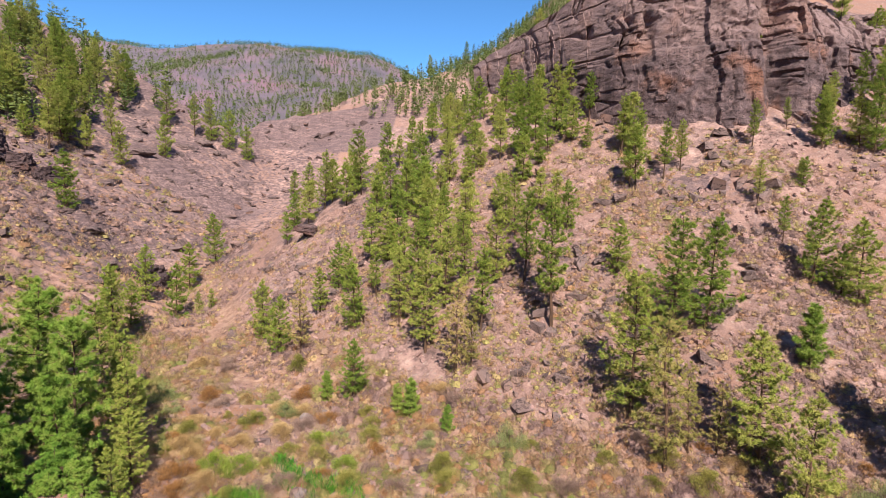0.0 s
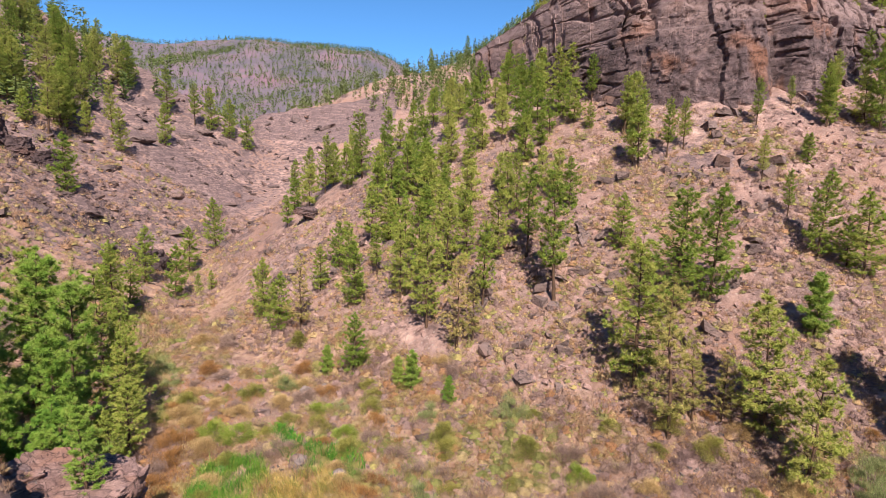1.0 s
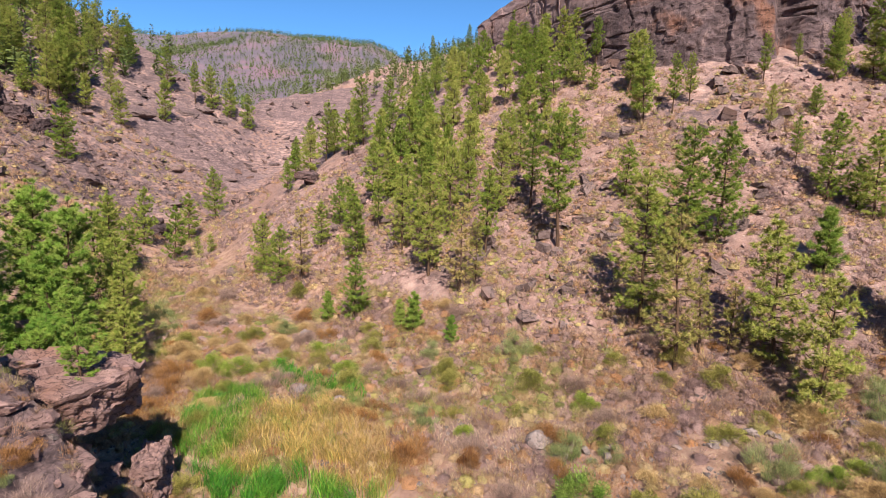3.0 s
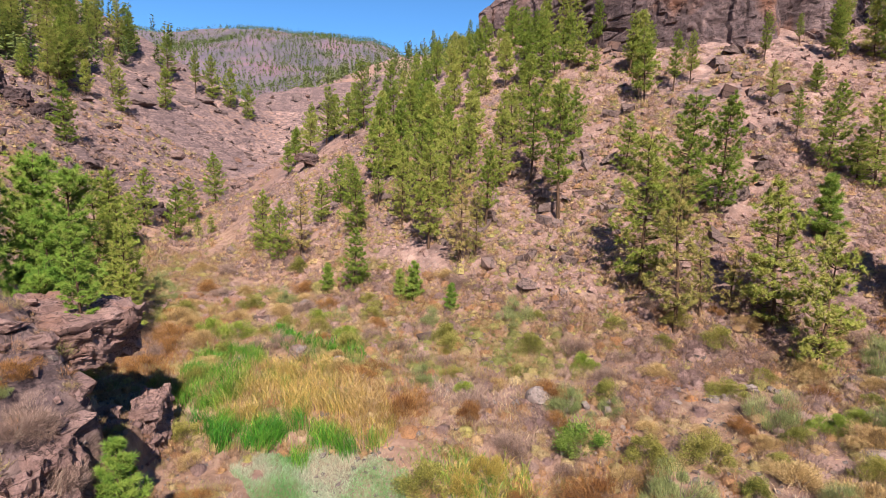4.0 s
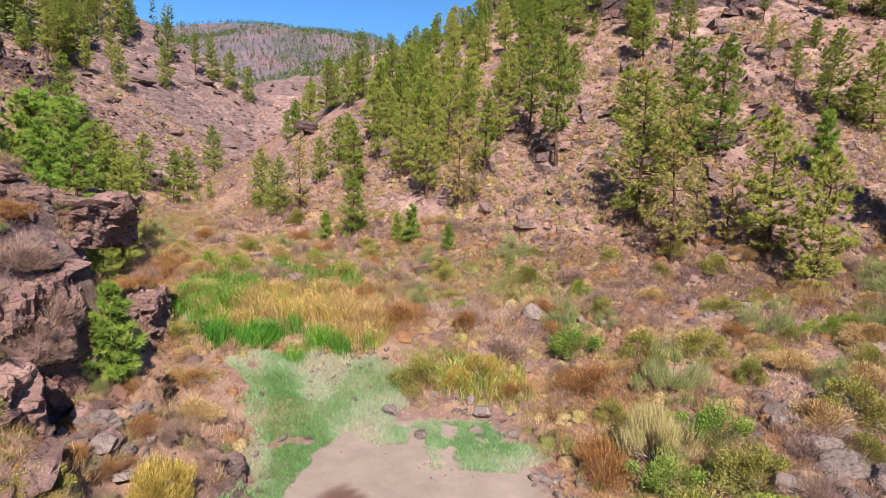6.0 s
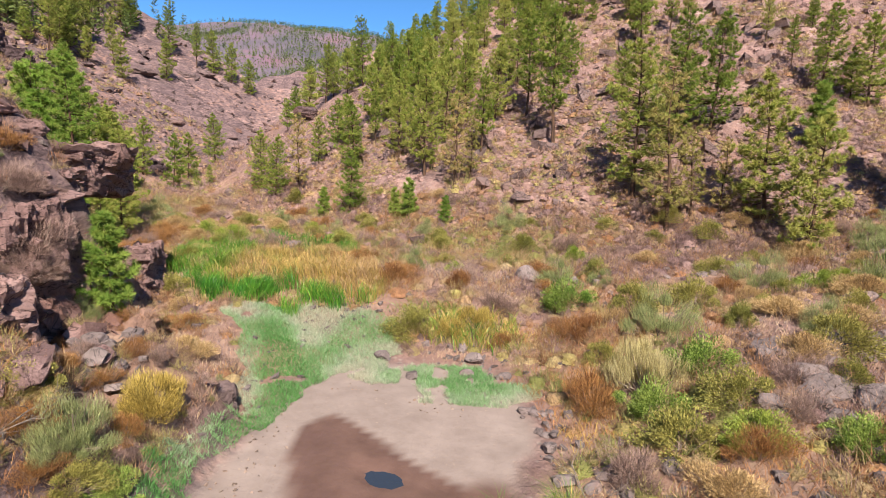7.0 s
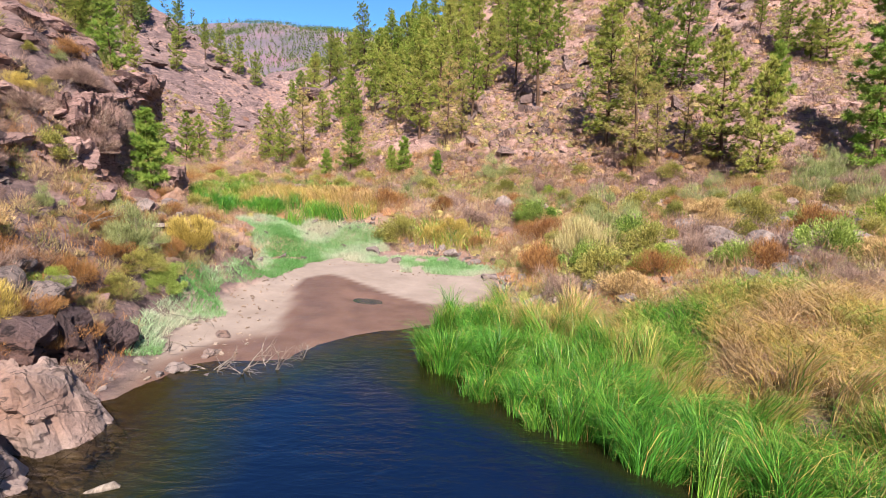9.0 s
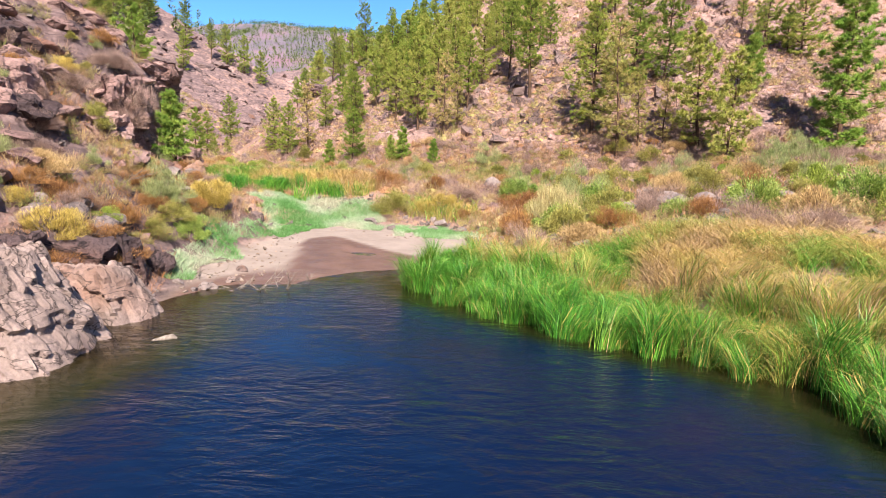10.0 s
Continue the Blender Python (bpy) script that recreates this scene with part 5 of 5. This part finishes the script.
reed_bed("gold_reed_bed", 35, [(0.2, 25.6), (4.6, 25.0), (4.6, 27.6), (0.5, 28.6)], 1700, 0.95, lambda x, y, rs: 0.25 + 0.45 * rs.rand(len(x)), "yellow-green rushes at the mud's far edge", 0.035, 0.4, 0.3)


def shore_grass():
    rs = np.random.RandomState(14)
    n = 330000
    x, y = rs.uniform(-11, 6, n), rs.uniform(6, 29, n)
    ring = in_shape(x + 1.5 * (fbm(x, y, 2.0, 3, 92) - 0.5), y + 1.5 * (fbm(x, y, 2.0, 3, 93) - 0.5), SHORE)
    patch = ((x - 3.3) / 1.7) ** 2 + ((y - 20.8) / 1.0) ** 2 < 1 + 0.6 * (fbm(x, y, 1.2, 3, 84) - 0.5)
    thin = (basin(x, y) < 0.3) & (y > 19.5) & (fbm(x, y, 1.4, 3, 85) > 0.60)
    keep = (ring & (fbm(x, y, 1.6, 3, 86) > 0.22)) | patch | thin
    x, y = x[keep], y[keep]
    n = len(x)
    roots = np.stack([x, y, height(x, y) - 0.02], -1)
    ways = np.array([0, 0, 1]) + 0.33 * rs.normal(size=(n, 3))
    ways /= np.linalg.norm(ways, axis=1, keepdims=True)
    lush = np.exp(-(((x + 6.9 + 0.30 * (y - 24)) / 0.9) ** 2)) * (y > 18) + 0.7 * np.exp(-(((x + 4.6) / 0.5) ** 2 + ((y - 24.2) / 1.6) ** 2))
    tone = np.clip(0.08 + 0.25 * rs.rand(n) + 1.2 * (fbm(x, y, 2.4, 3, 87) - 0.36) - 0.32 * lush, 0, 0.6)
    long = rs.uniform(0.10, 0.30, n) * (0.7 + 0.9 * (fbm(x, y, 1.8, 2, 88)))
    bulk("shore_grass", roots, ways, long, np.full(n, 0.014), tone, GRASS, "pale green young grass round the drying mud", "grass", 0.25, 2)


shore_grass()


# ---- distant woods ----
def far_woods(name, seed, n, x0, x1, y0, y1, cover, small, tall, sprays, slim, label):
    """Pines too many to count, each of tapering sprays round a bare foot. cover: the odds of a tree at a place."""
    rs = np.random.RandomState(seed)
    x, y = rs.uniform(x0, x1, n), rs.uniform(y0, y1, n)
    keep = rs.rand(n) < cover(x, y)
    x, y = x[keep], y[keep]
    tall = rs.uniform(small, tall, len(x))
    i = np.repeat(np.arange(len(x)), sprays)
    m = len(i)
    q = rs.uniform(0.16, 0.97, m)
    turn = rs.uniform(0, 6.3, m)
    reach = slim * (0.8 + 0.4 * rs.rand(len(x)))[i] * tall[i] * (1.02 - q) ** 0.6 * np.minimum(1, 0.35 + 3 * (q - 0.14))
    roots = np.stack([x[i], y[i], height(x, y)[i] + tall[i] * q], -1) + np.stack([np.cos(turn), np.sin(turn), np.zeros(m)], -1) * (reach * 0.3)[:, None]
    ways = np.stack([np.cos(turn), np.sin(turn), rs.uniform(-0.1, 0.9, m)], -1)
    ways /= np.linalg.norm(ways, axis=1, keepdims=True)
    bulk(name, roots, ways, 0.8 * reach + 0.04 * tall[i], (2.0 / sprays + 0.035) * tall[i] * (1 - 0.5 * q), rs.rand(m) * 0.25 + 0.65 * rs.rand(len(x))[i], FAR_NEEDLES, label, "woods")


far_woods("distant_woods", 15, 44000, -900, 250, 390, 1190, lambda x, y: 0.5 + 1.4 * (fbm(x, y, 90, 4, 91) - 0.45) + 0.4 * (1 - ease(y, 600, 900)), 5.5, 10, 11, 0.24, "thin pine woods on the distant mountain sides")
far_woods("ridge_woods", 16, 3600, -95, 130, 300, 590, lambda x, y: (far_ridge(x, y) > height(x, y) - 3) * np.where((x < -40) & (y < 338), 0.05, 0.6 + 0.6 * ease(fbm(x, y, 30, 3, 94), 0.35, 0.6)), 7, 12.5, 44, 0.2, "pine wood covering the ridge behind the gully")
far_woods("hilltop_woods", 17, 900, -170, -96, 130, 215, lambda x, y: 0.16 * np.ones(len(x)), 8, 12, 60, 0.22, "pine wood on top of the hill")


# ---- bushes ----
def bush(seed, high, count, leaf, slim, up, spread, material, oval=False, lobes=17, stems=22):
    """A bush one metre in radius: bent stems and foliage gathered in uneven lobes."""
    rng = random.Random(seed)
    root = new("bush")
    sv, sf, fv, ff = [], [], [], []
    hubs = []
    for k in range(lobes):
        d = unit(rng)
        d.z = abs(d.z) * 0.9 + 0.08
        hubs.append((Vector((d.x * rng.uniform(0.2, 0.9), d.y * rng.uniform(0.2, 0.9), high * d.z * rng.uniform(0.4, 1.0))), rng.uniform(0.16, 0.42)))
    for k in range(stems):
        c, _ = rng.choice(hubs)
        a = Vector((rng.uniform(-0.14, 0.14), rng.uniform(-0.14, 0.14), -0.12))
        e = c + unit(rng) * 0.2
        tube(sv, sf, [a, a.lerp(e, 0.5) + unit(rng) * 0.07, e], [0.020, 0.013, 0.006], 3)
    for k in range(count):
        c, r = rng.choice(hubs)
        d = unit(rng)
        p = c + Vector((d.x, d.y, d.z * 0.8)) * r * rng.random() ** 0.4
        p.z = max(p.z, 0.03)
        way = (Vector((p.x, p.y, p.z - 0.2 * high)).normalized() * spread + Vector((0, 0, up)) + unit(rng) * 0.55).normalized()
        side = way.cross(unit(rng)).normalized()
        long = leaf * rng.uniform(0.6, 1.35)
        if oval:
            n = len(fv)
            fv += [p, p + way * long * 0.5 + side * slim, p + way * long, p + way * long * 0.5 - side * slim]
            ff += [(n, n + 1, n + 2, n + 3)]
        else:
            blade(fv, ff, p, p + way * long, slim * 2, side)
    tagged(mesh_object("stemwork", sv, sf, TWIG, root), kind="stuff")
    tagged(mesh_object("foliage", fv, ff, material, root), kind="stuff")
    return root


STRAW = leaf_material("straw_sprays", (0.42, 0.35, 0.14), (0.52, 0.45, 0.21), (0.62, 0.55, 0.30), 0.25, 0.7)
LEAFY = leaf_material("bright_leaves", (0.095, 0.190, 0.028), (0.181, 0.296, 0.048), (0.324, 0.400, 0.095), 0.35, 0.5)
OLIVE = leaf_material("olive_leaves", (0.135, 0.156, 0.031), (0.234, 0.234, 0.052), (0.353, 0.312, 0.083), 0.25, 0.6)
GOLD = leaf_material("golden_sprigs", (0.295, 0.222, 0.053), (0.444, 0.328, 0.079), (0.581, 0.444, 0.116), 0.3, 0.7)
RUST = leaf_material("rust_leaves", (0.15, 0.065, 0.028), (0.26, 0.115, 0.04), (0.38, 0.20, 0.07), 0.2, 0.75)
DRY = leaf_material("dry_twigs", (0.17, 0.105, 0.09), (0.275, 0.18, 0.148), (0.38, 0.265, 0.21), 0.15, 0.9)
BROOM = leaf_material("grey_green_sprays", (0.143, 0.187, 0.061), (0.242, 0.286, 0.099), (0.352, 0.374, 0.165), 0.25, 0.65)
TAN = leaf_material("tan_leaves", (0.302, 0.192, 0.086), (0.454, 0.302, 0.131), (0.564, 0.403, 0.192), 0.25, 0.75)
GREEN = leaf_material("lime_leaves", (0.144, 0.225, 0.027), (0.234, 0.315, 0.045), (0.360, 0.414, 0.081), 0.35, 0.5)
BUSHES = [
    (bush(41, 1.35, 8500, 0.204, 0.0034, 1.5, 0.45, STRAW, lobes=16), "pale straw-coloured bush of fine upright sprays"),
    (bush(42, 0.95, 8500, 0.060, 0.0118, 0.2, 0.9, LEAFY, True), "bright green leafy bush among dry scrub"),
    (bush(43, 0.85, 8500, 0.058, 0.0112, 0.3, 0.8, OLIVE, True), "yellowish olive bush with small leaves"),
    (bush(44, 0.95, 7650, 0.119, 0.0056, 0.9, 0.6, GOLD), "golden-yellow bush with upright sprigs"),
    (bush(45, 0.85, 7650, 0.111, 0.0056, 0.8, 0.6, RUST), "rust-brown withered bush on dry stony ground"),
    (bush(46, 0.90, 7650, 0.136, 0.0037, 0.5, 0.7, DRY, stems=20), "leafless mauve-grey bush of dry twigs"),
    (bush(47, 1.20, 8500, 0.145, 0.0043, 1.2, 0.5, BROOM), "grey-green broom-like bush of thin twigs"),
    (bush(48, 0.80, 8160, 0.081, 0.0081, 0.5, 0.7, TAN), "tan and brown dry bush on stony ground"),
    (bush(49, 0.90, 8500, 0.060, 0.0112, 0.4, 0.8, GREEN, True), "lime-green bush with small leaves"),
]
FLAT = (1.0, 1.3, 0.95, 0.95, 0.85, 0.85, 1.0, 0.85, 1.05)
planted = set()


def plant(kind, x, y, r, rng, group):
    proto, label = BUSHES[kind]
    m = Matrix.Translation((x, y, z_at(x, y) - 0.05)) @ pose(0, 0, 0, 0, 0, rng.uniform(0, 360))
    if kind in planted:
        t = copy_thing(proto, m)
    else:
        t = proto
        t.matrix_basis = m
        planted.add(kind)
    r = min(1.15 * r, 1.75)
    t.scale = (r * rng.uniform(0.9, 1.12), r * rng.uniform(0.9, 1.12), r * FLAT[kind] * rng.uniform(0.85, 1.15))
    return tagged(t, label, "bush", group)


EAST_BUSHES = [
    (0, 8.7, 19.0, 2.0), (1, 10.8, 19.1, 1.3), (2, 10.8, 16.1, 1.3), (2, 8.3, 14.6, 1.35), (8, 10.4, 14.2, 1.1), (1, 12.7, 13.3, 1.0),
    (4, 7.6, 24.8, 1.6), (4, 6.7, 19.0, 1.6), (6, 10.7, 23.0, 1.4), (2, 13.6, 26.2, 1.7), (2, 10.6, 26.7, 1.7), (7, 16.7, 23.9, 2.5),
    (7, 24.3, 34.9, 2.9), (2, 16.1, 19.5, 1.5), (7, 22.3, 26.5, 1.6), (5, 11.8, 15.0, 1.0), (1, 7.7, 29.3, 1.5), (5, 3.9, 29.2, 1.4),
    (5, 10.1, 41.1, 1.8), (2, 5.3, 38.3, 0.9), (2, 7.1, 42.7, 2.7), (2, -6.3, 49.5, 2.0), (2, 0.5, 45.1, 1.7), (2, 20.5, 39.5, 2.8),
    (7, 18.6, 22.5, 1.4), (4, 13.5, 12.6, 1.1), (1, 12.9, 13.5, 0.9), (1, 15.8, 12.9, 1.4), (5, 15.5, 8.5, 1.2), (1, 8.4, 17.3, 1.2),
    (4, 10.0, 13.6, 1.0), (8, 25.4, 22.8, 1.0), (5, 33.8, 33.9, 1.9),
]
HEAD_BUSHES = [
    (3, 2.7, 27.3, 1.1), (2, -0.5, 26.4, 1.4), (3, 1.2, 26.3, 0.9), (4, 4.0, 25.9, 0.9), (4, -2.1, 32.0, 1.6), (5, 2.1, 33.2, 1.4),
    (4, -5.6, 36.4, 1.6), (2, -7.5, 42.2, 1.4), (7, -15.0, 50.7, 2.1), (8, -16.6, 44.4, 1.6), (7, -18.7, 42.3, 1.7), (5, -25.9, 66.4, 2.6),
    (7, -24.3, 52.4, 1.8), (4, -21.3, 43.1, 1.5), (2, -34.1, 60.7, 3.1), (8, -18.7, 44.4, 1.6), (7, -29.4, 67.3, 2.3), (5, -27.0, 68.3, 2.7),
    (7, -16.4, 55.9, 2.5), (4, -24.8, 58.0, 2.0), (2, -16.8, 64.5, 2.1), (4, -14.7, 58.6, 1.9), (7, -22.8, 47.3, 1.7), (5, -24.5, 44.0, 2.4),
    (4, -20.7, 36.9, 2.1), (4, -20.4, 40.3, 1.5),
]
BANK_BUSHES = [
    (3, -7.7, 14.1, 1.1), (6, -8.0, 11.2, 0.9), (4, -9.0, 11.0, 0.8), (1, -7.1, 11.2, 0.6), (5, -13.4, 17.2, 1.1), (5, -12.6, 16.4, 1.4),
    (5, -12.3, 15.1, 0.8), (4, -10.8, 18.2, 0.7), (4, -9.1, 14.2, 0.6), (2, -9.5, 12.0, 0.9), (2, -7.6, 10.6, 0.8), (4, -8.2, 10.2, 0.7),
    (3, -7.6, 4.6, 0.9), (4, -7.2, 5.4, 0.7), (8, -7.7, 6.9, 0.6), (4, -8.2, 8.5, 0.9), (4, -9.2, 7.1, 1.2), (6, -8.1, 11.0, 0.7),
    (3, -7.6, 14.0, 1.1), (1, -6.9, 10.8, 0.6), (7, -10.0, 7.4, 0.9), (5, -12.5, 16.1, 1.2), (5, -13.0, 13.5, 0.9), (5, -13.4, 16.5, 0.9),
    (5, -11.5, 9.3, 0.8), (2, -11.7, 12.6, 1.0), (4, -14.6, 18.2, 0.9), (7, -9.5, 11.7, 0.7), (2, -7.5, 9.1, 0.6), (2, -7.6, 8.2, 0.5),
]
rng = random.Random(77)
for rows, group in ((EAST_BUSHES, "bushes on the valley floor"), (HEAD_BUSHES, "bushes at the head of the mud"), (BANK_BUSHES, "bushes on the rocky bank")):
    for kind, x, y, r in rows:
        if in_shape(np.array([x]), np.array([y]), SHORE)[0]:
            continue
        plant(kind, x, y, r, rng, group)
# further bushes between the single ones
sown = [(x, y) for _, x, y, _ in EAST_BUSHES + HEAD_BUSHES + BANK_BUSHES]
for n in range(4200):
    x, y = rng.uniform(-30, 34), rng.uniform(8, 58)
    if float(basin(x, y)) < 2.2 or len(sown) > 270 or y > 58:
        continue
    z = z_at(x, y)
    if z > 7.5 or float(bluff(x, y)) > z - 0.5 or rng.random() > 0.35 + 0.65 * float(fbm(x, y, 7, 3, 95) > 0.5):
        continue
    if any((x - a) ** 2 + (y - b) ** 2 < 2.6 for a, b in sown):
        continue
    if in_shape(np.array([x]), np.array([y]), [(-11.5, 25.0), (-6.5, 18.0), (-4, 19), (0.6, 24), (0, 28.5), (-9, 29)])[0]:
        continue
    if in_shape(np.array([x]), np.array([y]), [(-15.5, 32.0), (-10.6, 25.6), (-2.0, 26.6), (-2.8, 30.0), (-4.2, 36.5), (-8.5, 38.5), (-14.0, 41.0)])[0]:
        continue
    sown.append((x, y))
    east = x > 5
    plant(rng.choice((7, 7, 2, 2, 5, 4, 8, 1, 6) if east and y < 26 else (7, 7, 2, 5, 5, 4, 2, 6, 8)), x, y, rng.uniform(0.75, 1.5), rng, "bushes on the valley floor")

for n in range(500):
    x, y = rng.uniform(-15, -6), rng.uniform(-3, 19)
    if float(basin(x, y)) < 1.2 or in_shape(np.array([x]), np.array([y]), SHORE)[0] or len(sown) > 350 or any((x - a) ** 2 + (y - b) ** 2 < 0.55 for a, b in sown):
        continue
    sown.append((x, y))
    plant(rng.choice((4, 4, 5, 5, 2, 5, 3, 6)), x, y, rng.uniform(0.35, 0.75), rng, "bushes on the rocky bank")


# ---- dead wood ----
def dead_branch(x, y, z, size, seed, label, lie=0.5):
    """A bare forked branch with bleached twigs."""
    rng = random.Random(seed)
    root = new("dead_branch")

    def fork(a, way, long, thick, depth, vs, fs):
        pts = [a]
        for k in range(3):
            way = (way + unit(rng) * 0.28).normalized()
            pts.append(pts[-1] + way * long / 3)
        tube(vs, fs, pts, [thick, thick * 0.8, thick * 0.6, thick * 0.35], 5)
        if depth:
            for k in range(rng.choice((2, 3, 3))):
                fork(pts[rng.choice((1, 2, 3))], (way + unit(rng) * 0.75).normalized(), long * rng.uniform(0.45, 0.75), thick * 0.5, depth - 1, vs, fs)

    for k in range(4):
        vs, fs = [], []
        turn = rng.uniform(0, 6.3)
        fork(Vector((rng.uniform(-0.15, 0.15), rng.uniform(-0.15, 0.15), -0.1)), Vector((math.cos(turn), math.sin(turn), lie)).normalized(), size * rng.uniform(0.6, 1.0), 0.016 * size + 0.006, 2, vs, fs)
        tagged(mesh_object("bough", vs, fs, DEADWOOD, root), kind="stuff")
    root.matrix_basis = Matrix.Translation((x, y, z))
    return tagged(root, label, "branch")


DEADWOOD = bark_material("bleached_wood", (0.10, 0.08, 0.066), (0.27, 0.225, 0.19))
dead_branch(-2.9, 6.7, 0.02, 0.95, 1, "bleached bare branches sticking out of shallow water", 0.9)
dead_branch(-2.2, 7.0, 0.0, 0.75, 2, "bleached bare branches sticking out of shallow water", 1.1)
dead_branch(-3.6, 6.6, 0.02, 0.8, 3, "bleached bare branches sticking out of shallow water", 0.6)
dead_branch(-1.5, 7.9, 0.02, 0.5, 7, "bleached bare branches sticking out of shallow water", 1.0)
dead_branch(-5.4, 8.2, 0.25, 1.2, 4, "grey dead branches lying on dried mud", 0.15)
dead_branch(-5.9, 10.2, 0.45, 1.0, 5, "grey dead branches lying on dried mud", 0.15)
dead_branch(5.2, 13.6, z_at(5.2, 13.6) + 0.1, 1.3, 6, "tangle of pale dead branches on the bank", 0.2)
dead_branch(-9.2, 10.6, z_at(-9.2, 10.6) + 0.1, 1.3, 8, "bleached branch caught in the bank's shrubs", 0.3)
dead_branch(12.0, 14.8, z_at(12, 14.8) + 0.1, 1.2, 9, "bare grey branches between stones", 0.6)


def driftwood():
    vs, fs = [], []
    tube(vs, fs, [(-0.42, -0.1, -0.08), (-0.2, -0.05, 0.02), (0.1, 0.0, 0.07), (0.34, 0.08, 0.09), (0.46, 0.1, 0.02)], [0.02, 0.05, 0.085, 0.10, 0.05], 9)
    ob = mesh_object("driftwood", vs, fs, DEADWOOD, smooth=True)
    ob.matrix_basis = pose(-3.1, 1.3, -0.03, 0, 0, 12) @ Matrix.Diagonal((0.68, 0.72, 0.75, 1))
    tagged(ob, "grey weathered piece of driftwood in the pond", "driftwood")


driftwood()
